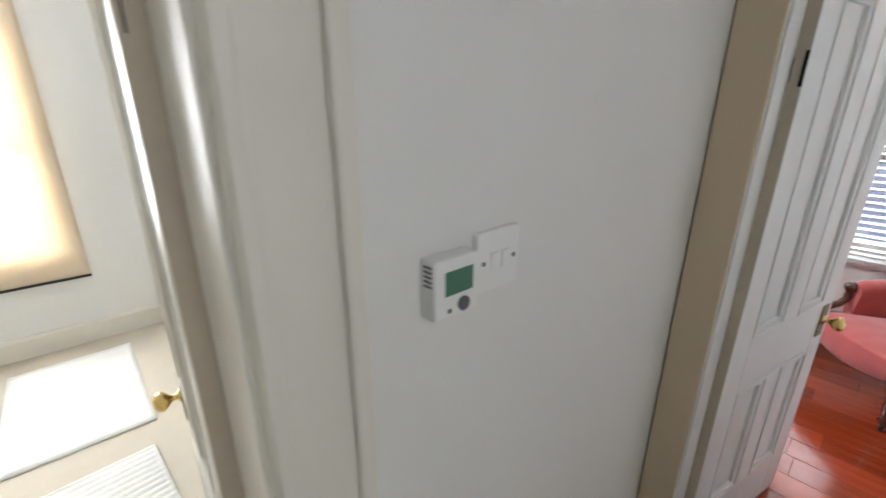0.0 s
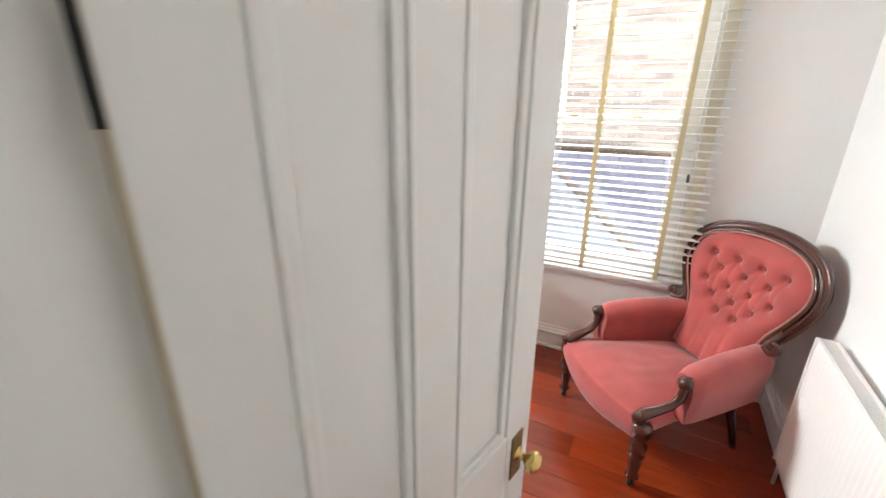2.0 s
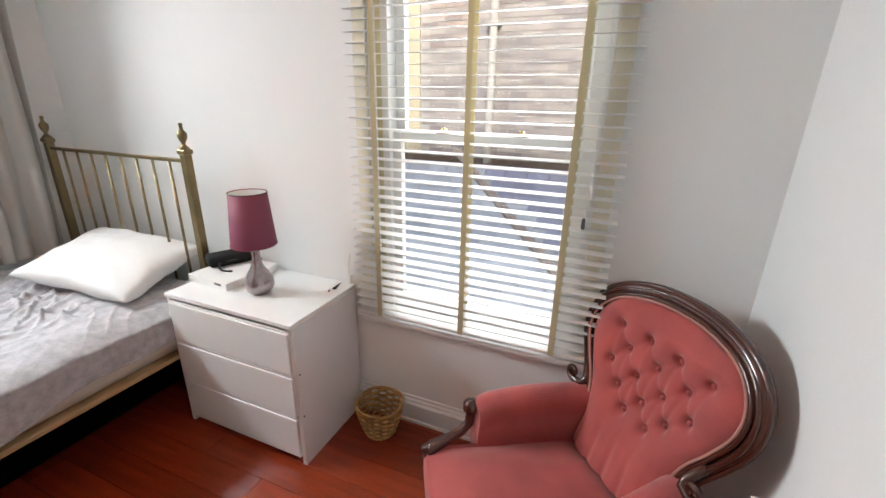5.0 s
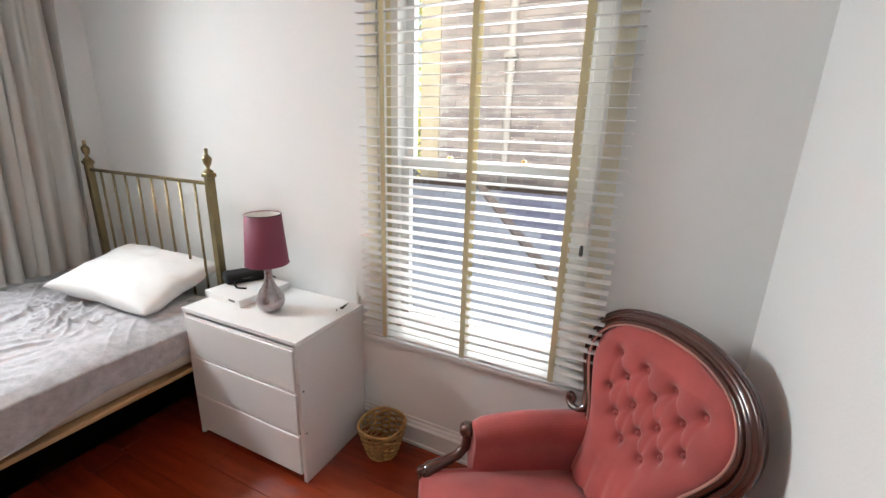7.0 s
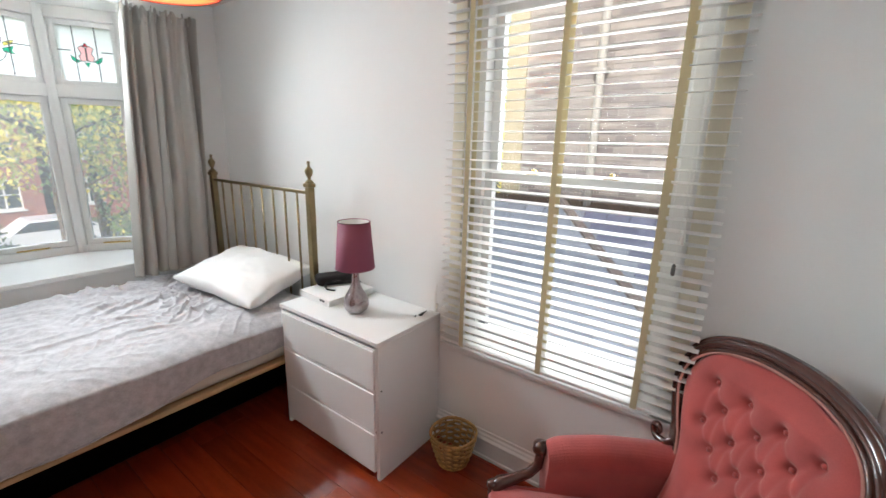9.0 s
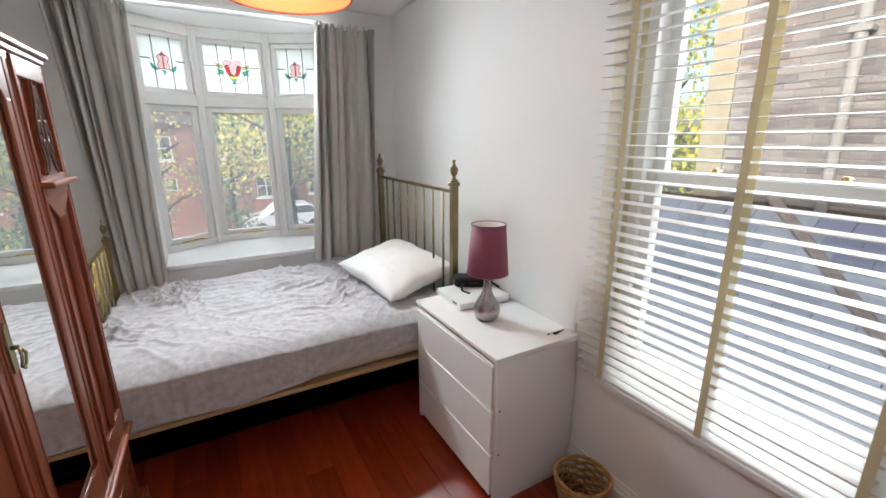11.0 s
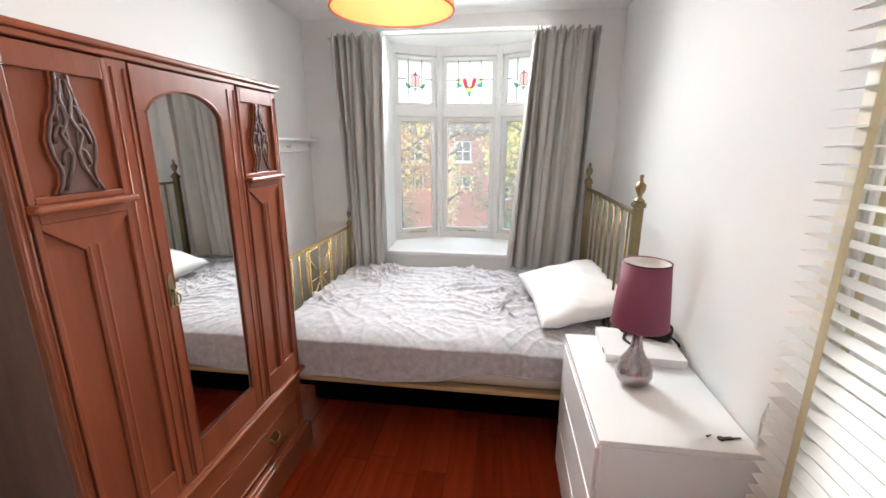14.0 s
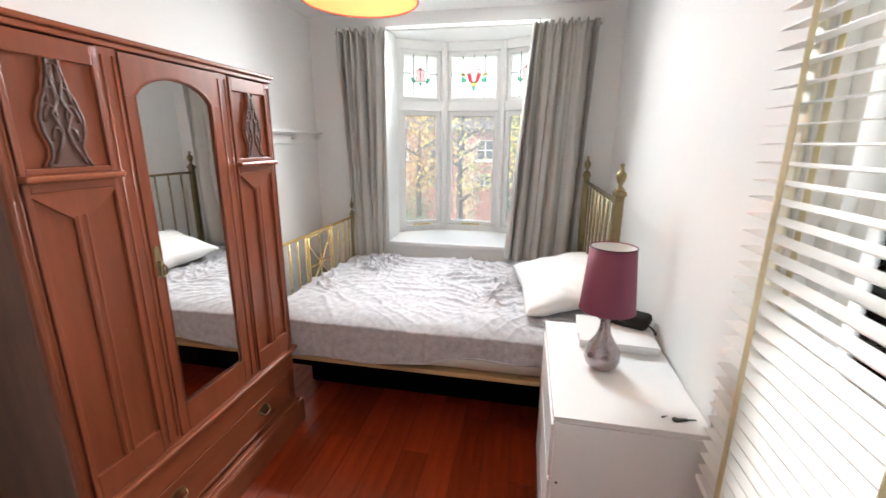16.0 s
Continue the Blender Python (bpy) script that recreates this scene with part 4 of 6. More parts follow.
def side_room_things():
    t = thing("roman_blind", pose(0.48, 4.095, 0), "cream fabric roman blind half translucent over the window", "blind")
    bm = bmesh.new()
    def f(u, v):
        z = 0.50 + v * 1.80
        sag = 0.006 * math.sin(u * math.pi) * math.sin(v * 22)
        return Vector((u * 1.04, sag, z))
    sheet(bm, f, 24, 60, 0.002)
    part("blind_fabric", bm, M_ROMAN, t, smooth=True)
    part("hem_bar", B((0, -0.006, 0.485), (1.04, 0.006, 0.503), 0.003), M_IRON, t, "dark hem bar")
    part("head_rail", B((0, -0.02, 2.30), (1.04, 0.03, 2.34), 0.003), M_GLOSS, t)
    r = thing("bath_mat", pose(1.00, 2.86, 0.0), "plain white mat lying on the carpet", "mat")
    bm = bmesh.new()
    sheet(bm, lambda u, v: Vector((u * 0.62, v * 1.02, 0.011 + 0.002 * math.sin(9 * u + 5 * v))), 14, 20, 0.010)
    part("mat_body", bm, M_MAT, r, smooth=True)
    q = thing("ribbed_rug", pose(1.12, 1.75, 0.0, 0, 0, 4), "white ribbed cotton rug lying on the carpet", "rug")
    bm = bmesh.new()
    sheet(bm, lambda u, v: Vector((u * 0.52, v * 0.85, 0.013 + 0.004 * math.sin(v * 140) + 0.002 * noise.noise((u * 20, v * 30, 0)))), 20, 130, 0.009)
    part("rug_body", bm, M_MAT, q, smooth=True)


M_RIM = mat("red_trim", (0.50, 0.08, 0.05), 0.7, vary=0.05)
chest_of_drawers()
table_lamp()
clutter_on_chest()
waste_basket()
venetian_blind()
radiator()
cord_cleat()
wall_rail()
landing_controls()
pendant_shade()
side_room_things()
# ---------------- bed, wardrobe, armchair, curtains ----------------
def bed():
    t = thing("bed", pose(0, 0, 0), "brass double bed with tall barred headboard", "bed")
    xh, xf, ya, yb = 5.205, 3.27, 2.215, 3.447
    def finial(x, y, z, k=1.0):
        bm = bmesh.new()
        lathe(bm, [(0.024 * k, 0.0), (0.027 * k, 0.006), (0.020 * k, 0.014), (0.010 * k, 0.022), (0.010 * k, 0.034), (0.018 * k, 0.046), (0.024 * k, 0.066), (0.024 * k, 0.082), (0.016 * k, 0.092), (0.010 * k, 0.098), (0.008 * k, 0.118), (0.011 * k, 0.122), (0.009 * k, 0.130), (0.001, 0.133)], 16, (x, y, z))
        part("finial", bm, M_BRASS, t, "turned brass urn finial", smooth=True)
    for y in (ya, yb):
        part("head_post", B((xh - 0.021, y - 0.021, 0), (xh + 0.021, y + 0.021, 1.43), 0.004), M_BRASS, t)
        part("post_cap", B((xh - 0.028, y - 0.028, 1.43), (xh + 0.028, y + 0.028, 1.455), 0.005), M_BRASS, t)
        finial(xh, y, 1.455)
        part("foot_post", B((xf - 0.017, y - 0.017, 0), (xf + 0.017, y + 0.017, 1.06), 0.004), M_BRASS, t)
        part("post_cap", B((xf - 0.022, y - 0.022, 1.06), (xf + 0.022, y + 0.022, 1.078), 0.004), M_BRASS, t)
        finial(xf, y, 1.078, 0.8)
    part("head_rail", B((xh - 0.010, ya + 0.02, 1.385), (xh + 0.010, yb - 0.02, 1.405), 0.003), M_BRASS, t)
    part("head_rail", B((xh - 0.010, ya + 0.02, 0.52), (xh + 0.010, yb - 0.02, 0.54), 0.003), M_BRASS, t)
    for k in range(1, 9):
        y = ya + (yb - ya) * k / 9
        bm = bmesh.new()
        tube(bm, [(xh, y, 0.54), (xh, y, 1.387)], 0.0075, 8)
        part("head_bar", bm, M_BRASS, t, smooth=True)
    part("foot_rail", B((xf - 0.008, ya + 0.016, 1.035), (xf + 0.008, yb - 0.016, 1.052), 0.003), M_BRIGHT, t)
    part("foot_rail", B((xf - 0.008, ya + 0.016, 0.50), (xf + 0.008, yb - 0.016, 0.517), 0.003), M_BRIGHT, t)
    ym = (ya + yb) / 2
    for k in range(1, 12):
        y = ya + (yb - ya) * k / 12
        if abs(y - ym) < 0.15:
            continue
        bm = bmesh.new()
        tube(bm, [(xf, y, 0.517), (xf, y, 1.036)], 0.006, 8)
        part("foot_bar", bm, M_BRIGHT, t, smooth=True)
    s = 0.165
    for y in (ym - s, ym + s):
        bm = bmesh.new()
        tube(bm, [(xf, y, 0.517), (xf, y, 1.036)], 0.007, 8)
        part("foot_bar", bm, M_BRIGHT, t, smooth=True)
    zc = 0.80
    for k in range(8):
        a = math.pi / 4 * k
        e = (math.cos(a), math.sin(a))
        q = max(abs(e[0]) / s, abs(e[1]) / 0.22)
        bm = bmesh.new()
        tube(bm, [(xf, ym + 0.02 * e[0], zc + 0.02 * e[1]), (xf, ym + e[0] / q, zc + e[1] / q)], 0.005, 8)
        part("star_bar", bm, M_BRIGHT, t, smooth=True)
    for z in (zc - 0.22, zc + 0.22):
        bm = bmesh.new()
        tube(bm, [(xf, ym - s, z), (xf, ym + s, z)], 0.006, 8)
        part("star_bar", bm, M_BRIGHT, t, smooth=True)
    bm = bmesh.new()
    lathe(bm, [(0.028, -0.006), (0.032, 0.0), (0.028, 0.006)], 18, m=pose(xf, ym, zc, 0, 90, 0))
    part("star_boss", bm, M_BRIGHT, t, smooth=True)
    # rails share the black used for the shade beneath them
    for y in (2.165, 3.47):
        part("side_rail", B((xf, y - 0.012, 0.345), (xh, y + 0.012, 0.385), 0.003), M_VOID, t, "side rail coloured flat black")
    # added block: paints the space under the bed as dark shade
    part("dust_cover", B((xf + 0.04, 2.50, 0.004), (xh - 0.04, 3.42, 0.345), 0.02), M_VOID, t, "added black block standing in for the shade under the bed")
    for k in range(12):
        x = xf + 0.12 + k * 0.155
        part("slat", B((x, 2.18, 0.372), (x + 0.07, 3.46, 0.387), 0.002), M_BLACK, t)


def mattress():
    t = thing("mattress", pose(3.30, 2.135, 0.388), "deep cream mattress with a pale wooden edge on the bed", "mattress")
    part("base_edge", B((0, 0.0, 0), (1.87, 1.345, 0.028), 0.008), M_TRIMWOOD, t, "pale edge band")
    part("mattress_body", B((0.004, 0.004, 0.028), (1.866, 1.341, 0.278), 0.075, seg=6), M_TICK, t, smooth=True)


def duvet():
    """Rumpled cover: near side hangs down, far side rises to the bay."""
    x0, x1, y0, y1 = 3.295, 5.16, 2.128, 3.53
    def f(u, v):
        x = x0 + u * (x1 - x0)
        dl = 0.235 - 0.125 * u * u - 0.02 * u + 0.016 * math.sin(u * 9) + 0.014 * noise.noise((u * 9, 0.5, 4.0))
        s = v * (1.495 + dl) - dl
        drop = max(0.0, -s)
        y = y0 + max(0.0, s) + 0.0
        z = 0.700
        if s < 0.24:
            a = min(1.0, (0.24 - s) / 0.24)
            z -= 0.052 * a * a * a
            y += 0.004
        if drop > 0:
            z -= drop * 0.97
            y = y0 - 0.004 - 0.006 * math.sin(u * 19 + 1.3 * math.sin(u * 7)) * min(1, drop * 7)
            z += 0.020 * math.sin(u * 11) * min(1, drop * 6)
        if y > y1 - 0.07:
            z -= max(0.0, y - y1 + 0.07) ** 1.2 * 2.0
            y = min(y, y1)
        top = min(1.0, max(0.25, (s + 0.10) * 4))
        wv = noise.noise((x * 2.1, y * 2.3, 0.3)) * 0.020
        rid = 0.0
        for i, (th, kk) in enumerate(((0.60, 46.0), (1.00, 66.0), (0.20, 40.0), (1.40, 54.0), (-0.50, 76.0), (2.2, 60.0))):
            ph = kk * (x * math.cos(th) + y * math.sin(th)) + 7.0 * noise.noise((x * 1.7, y * 1.7, 3.0 * i)) + 3.4 * noise.noise((x * 4.5, y * 4.5, 2.0 * i))
            mask = max(0.0, noise.noise((x * 2.9, y * 2.9, 10 + 5 * i)) + 0.12)
            rid += math.exp(-(math.sin(ph * 0.5) ** 2) / 0.13) * mask
        # one deep tuck runs down over the edge
        tuck = x - 4.42 - 0.35 * (2.36 - y) - 0.4 * drop
        rid += 0.75 * math.exp(-(tuck / 0.016) ** 2) * max(0.0, 1 - abs(y - 2.2) / 0.28)
        rid *= 0.036 * min(1.0, max(0.25, (y - 2.16) * 1.9))
        fineb = noise.noise((x * 12, y * 14, 2.2)) * 0.0060 + noise.noise((x * 26, y * 30, 2.9)) * 0.0028
        amp = 0.7 + 0.6 * max(0.0, noise.noise((x * 1.2, y * 1.2, 8.0)) + 0.45)
        off = (wv + (rid + fineb) * amp) * top
        if drop > 0.03:
            y -= (rid + fineb) * 0.5
            z += wv * 0.3
        else:
            z += off
        return Vector((x, y, z))
    bm = bmesh.new()
    sheet(bm, f, 300, 260)
    t = part("duvet", bm, M_DUVET, smooth=True)
    tagged(t, "rumpled grey patterned duvet spread over the bed", "duvet")
    so = t.modifiers.new("thick", "SOLIDIFY")
    so.thickness, so.offset = 0.010, -1
    bm = bmesh.new()
    tube(bm, [f(k / 80, 0.004) - Vector((0, 0.002, 0)) for k in range(81)], 0.0045, 6)
    part("hem", bm, M_DUVET, t, "stitched hem", smooth=True)
    return t


def pillow():
    bm = bmesh.new()
    a, b = 0.390, 0.275
    def surf(sg):
        def f(u, v):
            p, q = 2 * u - 1, 2 * v - 1
            e = max(0.0, (1 - abs(p) ** 2.6) * (1 - abs(q) ** 2.6)) ** 0.42
            pinch = 1 - 0.10 * (1 - abs(p)) * q * q - 0.0
            pinch2 = 1 - 0.09 * (1 - abs(q)) * p * p
            n = noise.noise((p * 2.2, q * 2.2, 5 + sg)) * 0.014 + noise.noise((p * 6, q * 6, 9 + sg)) * 0.006
            wr = 0.006 * math.sin(9 * math.atan2(q, p)) * (abs(p) * abs(q)) ** 0.7
            return Vector((p * a * pinch2, q * b * pinch, sg * (0.088 * e + n * e) + wr))
        return f
    sheet(bm, surf(1), 60, 50)
    sheet(bm, surf(-1), 60, 50)
    bmesh.ops.remove_doubles(bm, verts=bm.verts[:], dist=0.004)
    ob = part("pillow", bm, M_PILLOW, smooth=True)
    ob.matrix_basis = pose(5.005, 2.70, 0.825, -13, -4, 98)
    tagged(ob, "plump white cotton pillow on the duvet against the headboard", "pillow")


def curtain(name, xa_top, xb_top, xa_bot, xb_bot, y, z0, z1, waves, seed, label):
    t = thing(name, pose(0, 0, 0), label, "curtain", "pair of curtains at the bay")
    rng = random.Random(seed)
    ph = [rng.uniform(0, 6.28) for _ in range(6)]
    def f(u, v):
        z = z0 + v * (z1 - z0)
        e = v ** 1.1
        w = u + 0.050 * math.sin(5.1 * u + ph[0] + 0.6 * v) + 0.025 * math.sin(12 * u + ph[1] - v)
        x = (xa_bot + (xb_bot - xa_bot) * w) * (1 - e) + (xa_top + (xb_top - xa_top) * w) * e
        dep = 0.058 * (0.80 + 0.45 * math.sin(4.3 * u + ph[2]))
        k = math.sin(2 * math.pi * waves * u + ph[3] + 0.5 * math.sin(v * 3 + ph[4]))
        sub = 0.3 * math.sin(2 * math.pi * waves * 2.3 * u + ph[5] + v * 1.2) * (0.3 + 0.7 * v)
        yy = y + dep * (k + sub) * (0.72 + 0.28 * (1 - v)) + 0.03 * math.sin(v * 2.4 + ph[1]) * (1 - v)
        yy += 0.018 * math.sin(2 * math.pi * waves * 0.47 * u + ph[0] + 2.2 * v)
        if v > 0.955:
            q = (v - 0.955) / 0.045
            yy = y + (yy - y) * (1 - 0.35 * q) + 0.022 * math.sin(2 * math.pi * waves * 3.1 * u) * q
            z += (0.016 * math.sin(2 * math.pi * waves * 1.7 * u + ph[2]) + 0.012 * math.sin(2 * math.pi * waves * 3.9 * u)) * q
        x += 0.012 * math.cos(2 * math.pi * waves * u + ph[3]) * (1 - v)
        yy += 0.006 * noise.noise((u * 14, v * 9, seed))
        return Vector((x, yy, z))
    bm = bmesh.new()
    sheet(bm, f, 220, 90)
    c = part("drape", bm, M_CURTAIN, t, smooth=True)
    so = c.modifiers.new("thick", "SOLIDIFY")
    so.thickness = 0.004
    bm = bmesh.new()
    def g(u, v):
        p = f(u, 0.955)
        return Vector((p.x, p.y - 0.006 + 0.004 * math.sin(u * 90), p.z - 0.02 + v * 0.018))
    sheet(bm, g, 200, 2)
    part("gathering_tape", bm, M_CURTAIN, t)
    lo, hi = min(xa_top, xb_top), max(xa_top, xb_top)
    n = 9
    for k in range(n):
        x = lo + 0.02 + (hi - lo - 0.04) * k / (n - 1)
        bm = bmesh.new()
        tube(bm, [(x, y, z1 - 0.05), (x, y + 0.008, z1 - 0.02), (x, y + 0.004, z1 + 0.004)], 0.0025, 6)
        part("hook", bm, M_PLASTIC, t)


def curtain_track():
    t = thing("curtain_track", pose(0, 0, 0), "white curtain wire across the bay opening", "curtain rail")
    bm = bmesh.new()
    tube(bm, [(3.16, 3.50, 2.535), (3.60, 3.50, 2.53), (4.2, 3.50, 2.528), (4.8, 3.50, 2.53), (5.22, 3.50, 2.535)], 0.004, 8)
    part("wire", bm, M_PLASTIC, t)
    for x in (3.16, 5.22):
        part("bracket", B((x - 0.012, 3.49, 2.52), (x + 0.012, Y1, 2.55), 0.003), M_PLASTIC, t)


def wardrobe():
    """Three-part wardrobe; front faces +x in local space, y along the front."""
    t = thing("wardrobe", pose(2.940, 0.882, 0), "carved mahogany wardrobe with arched mirror door", "wardrobe")
    d, w, h = 0.512, 1.186, 1.965
    F = d
    part("side_panel", B((0, 0, 0.05), (d - 0.02, 0.022, h), 0.003), M_MAHOGSIDE, t, "dark scuffed mahogany side")
    part("side_panel", B((0, w - 0.022, 0.05), (d - 0.02, w, h), 0.003), M_MAHOGSIDE, t)
    part("back_panel", B((0, 0.022, 0.05), (0.012, w - 0.022, h)), M_MAHOGSIDE, t)
    part("top_board", B((0, 0.0, h), (d, w, h + 0.012), 0.002), M_MAHOGSIDE, t)
    bm = bmesh.new()
    box(bm, (0, -0.020, h + 0.012), (d + 0.024, w + 0.022, h + 0.030), 0.006)
    box(bm, (0, -0.010, h - 0.006), (d + 0.012, w + 0.010, h + 0.012), 0.004)
    part("cornice", bm, M_MAHOGH, t)
    # plinth, drawer
    zb = 0.52
    part("plinth", B((0.0, -0.034, 0), (d + 0.030, w + 0.040, 0.140), 0.004), M_MAHOGH, t)
    bm = B((0.0, -0.034, 0.140), (d + 0.030, w + 0.040, 0.152), 0.005)
    box(bm, (0.0, -0.020, 0.152), (d + 0.016, w + 0.022, 0.166), 0.006)
    part("plinth_moulding", bm, M_MAHOGH, t)
    part("bottom_case", B((0.02, 0.022, 0.166), (d - 0.022, w - 0.022, 0.47)), M_MAHOGSIDE, t)
    bm = B((0.0, -0.024, zb - 0.030), (d + 0.026, w + 0.030, zb - 0.008), 0.009, seg=3)
    box(bm, (0.0, -0.010, zb - 0.044), (d + 0.012, w + 0.012, zb - 0.030), 0.005)
    box(bm, (0.0, -0.006, zb - 0.008), (d + 0.010, w + 0.008, zb), 0.003)
    part("waist_moulding", bm, M_MAHOGH, t)
    part("frieze", B((d - 0.022, 0.0, 0.374), (d + 0.002, w, zb - 0.044), 0.003), M_MAHOGH, t)
    part("drawer_surround", B((d - 0.022, 0.0, 0.166), (d, 0.05, 0.374), 0.003), M_MAHOG, t)
    part("drawer_surround", B((d - 0.022, w - 0.05, 0.166), (d, w, 0.374), 0.003), M_MAHOG, t)
    dr = part("drawer_front", B((d - 0.024, 0.053, 0.186), (d - 0.006, w - 0.053, 0.371), 0.006), M_MAHOGH, t)
    bm = bmesh.new()
    for a, b in (((0.062, 0.192), (w - 0.062, 0.202)), ((0.062, 0.352), (w - 0.062, 0.364)), ((0.062, 0.202), (0.072, 0.352)), ((w - 0.072, 0.202), (w - 0.062, 0.352))):
        box(bm, (d - 0.007, a[0], a[1]), (d + 0.001, b[0], b[1]), 0.003)
    part("drawer_moulding", bm, M_MAHOGH, dr)
    for y in (0.315, w - 0.298):
        bm = bmesh.new()
        prism(bm, [(y - 0.045, 0.300), (y - 0.02, 0.315), (y, 0.322), (y + 0.02, 0.315), (y + 0.045, 0.300), (y + 0.03, 0.280), (y, 0.272), (y - 0.03, 0.280)], d - 0.006, d - 0.001, "x", bevel=0.001)
        hb = part("handle_plate", bm, M_BRASS, dr, "brass handle plate")
        bm = bmesh.new()
        tube(bm, [(d + 0.003, y - 0.034, 0.298), (d + 0.017, y - 0.030, 0.280), (d + 0.021, y, 0.270), (d + 0.017, y + 0.030, 0.280), (d + 0.003, y + 0.034, 0.298)], 0.004, 8)
        part("bail_handle", bm, M_BRASS, hb, smooth=True)
    # upright pilasters
    P = [(0.0, 0.030), (0.305, 0.375), (w - 0.375, w - 0.305), (w - 0.030, w)]
    for a, b in P:
        pl = part("pilaster", B((d - 0.022, a, zb), (d + 0.004, b, h - 0.006), 0.004), M_MAHOG, t)
        bm = bmesh.new()
        for k in (0.22, 0.78):
            yy = a + (b - a) * k
            tube(bm, [(d + 0.004, yy, zb + 0.02), (d + 0.004, yy, h - 0.03)], 0.004, 6)
        part("reed", bm, M_MAHOG, pl, smooth=True)
    # side doors
    def side_door(a, b, mirror):
        g = part("side_door", B((d - 0.020, a + 0.002, zb + 0.004), (d - 0.004, b - 0.002, h - 0.012), 0.002), M_MAHOG, t)
        x0 = d - 0.004
        z1, z2, z3, z4 = 0.627, 1.537, 1.602, h - 0.07
        st = 0.018
        bm = bmesh.new()
        box(bm, (x0, a + 0.002, zb + 0.004), (x0 + 0.014, a + st, h - 0.012), 0.003)
        box(bm, (x0, b - st, zb + 0.004), (x0 + 0.014, b - 0.002, h - 0.012), 0.003)
        box(bm, (x0, a + st, zb + 0.004), (x0 + 0.014, b - st, z1), 0.003)
        box(bm, (x0, a + st, z4), (x0 + 0.014, b - st, h - 0.012), 0.003)
        part("door_frame", bm, M_MAHOG, g)
        part("cap_moulding", B((x0, a - 0.004, z2 + 0.028), (x0 + 0.045, b + 0.004, z2 + 0.048), 0.007), M_MAHOGH, g, "moulded ledge")
        bm = bmesh.new()
        box(bm, (x0, a + st, z2), (x0 + 0.016, b - st, z2 + 0.028), 0.003)
        box(bm, (x0, a + st, z2 + 0.048), (x0 + 0.014, b - st, z3), 0.003)
        part("cross_rail", bm, M_MAHOG, g)
        c = (a + b) / 2
        bm = bmesh.new()
        prism(bm, [(a + st, z2), (b - st, z2), (b - st, z2 - 0.012), (c + 0.022, z2 - 0.085), (c - 0.022, z2 - 0.085), (a + st, z2 - 0.012)], x0, x0 + 0.012, "x", bevel=0.002)
        box(bm, (x0, c - 0.020, z1), (x0 + 0.012, c + 0.020, z2 - 0.08), 0.004)
        tube(bm, [(x0 + 0.010, c - 0.012, z1), (x0 + 0.010, c - 0.012, z2 - 0.075)], 0.006, 6)
        tube(bm, [(x0 + 0.010, c + 0.012, z1), (x0 + 0.010, c + 0.012, z2 - 0.075)], 0.006, 6)
        part("centre_muntin", bm, M_MAHOG, g)
        # carved vase panel
        hw = 0.058
        prof = [(0.0, 0.26), (0.10, 0.28), (0.25, 0.46), (0.42, 0.82), (0.55, 1.0), (0.66, 0.96), (0.82, 0.72), (0.90, 0.78), (1.0, 1.04)]
        zt, zo = z4, z3 + 0.002
        left, right = [], []
        for k in range(25):
            s = k / 24
            for (s0, w0), (s1, w1) in zip(prof, prof[1:]):
                if s0 <= s <= s1:
                    q = (s - s0) / (s1 - s0)
                    q = q * q * (3 - 2 * q)
                    ww = (w0 + (w1 - w0) * q) * hw
                    break
            zz = zt - s * (zt - zo)
            left.append((c - ww, zz))
            right.append((c + ww, zz))
        bm = bmesh.new()
        rim_l = [(p[0] - 0.011, p[1]) for p in left]
        rim_r = [(p[0] + 0.011, p[1]) for p in right]
        prism(bm, rim_l + rim_r[::-1], x0, x0 + 0.012, "x")
        part("vase_board", bm, M_MAHOG, g)
        bm = bmesh.new()
        prism(bm, left + right[::-1], x0 + 0.012, x0 + 0.0135, "x")
        cp = part("carved_panel", bm, M_CARVE, g, "dark carved vase-shaped panel")
        bm = bmesh.new()
        xx = x0 + 0.014
        tube(bm, [(xx, p[0], p[1]) for p in left], 0.005, 6)
        tube(bm, [(xx, p[0], p[1]) for p in right], 0.005, 6)
        H = zt - zo
        for s in (-1, 1):
            for z_a, r, wd in ((0.40, 0.055, 0.55), (0.58, 0.060, 0.80), (0.76, 0.05, 0.60), (0.18, 0.045, 0.35)):
                pts = []
                for k in range(13):
                    an = k / 12 * 4.6
                    rr = (1 - k / 15)
                    pts.append((xx, c + s * hw * wd * (0.5 + 0.5 * rr * math.cos(an)), zt - z_a * H + r * rr * math.sin(an)))
                tube(bm, pts, [0.0058 * (1 - 0.04 * k) for k in range(13)], 6)
            tube(bm, [(xx, c + s * hw * q1, zt - q2 * H) for q1, q2 in ((0.1, 0.05), (0.25, 0.2), (0.05, 0.36), (0.45, 0.5), (0.1, 0.66), (0.3, 0.8), (0.75, 0.97))], 0.006, 6)
        part("carving", bm, M_CARVE, cp, smooth=True)
    side_door(0.031, 0.304, False)
    side_door(w - 0.304, w - 0.031, True)
    # mirror door
    a, b = 0.377, w - 0.377
    c, zt, zm0 = (a + b) / 2, h - 0.012, 0.645
    st = 0.038
    spring, rise = 1.822, 0.112
    half = (b - a) / 2 - st
    def arch(hw, grow=0.0):
        pts = []
        for k in range(17):
            s = -1 + 2 * k / 16
            pts.append((c + s * hw, spring + (rise + grow) * math.sqrt(max(0, 1 - s * s * 0.90)) - (rise + grow) * math.sqrt(0.10)))
        return pts
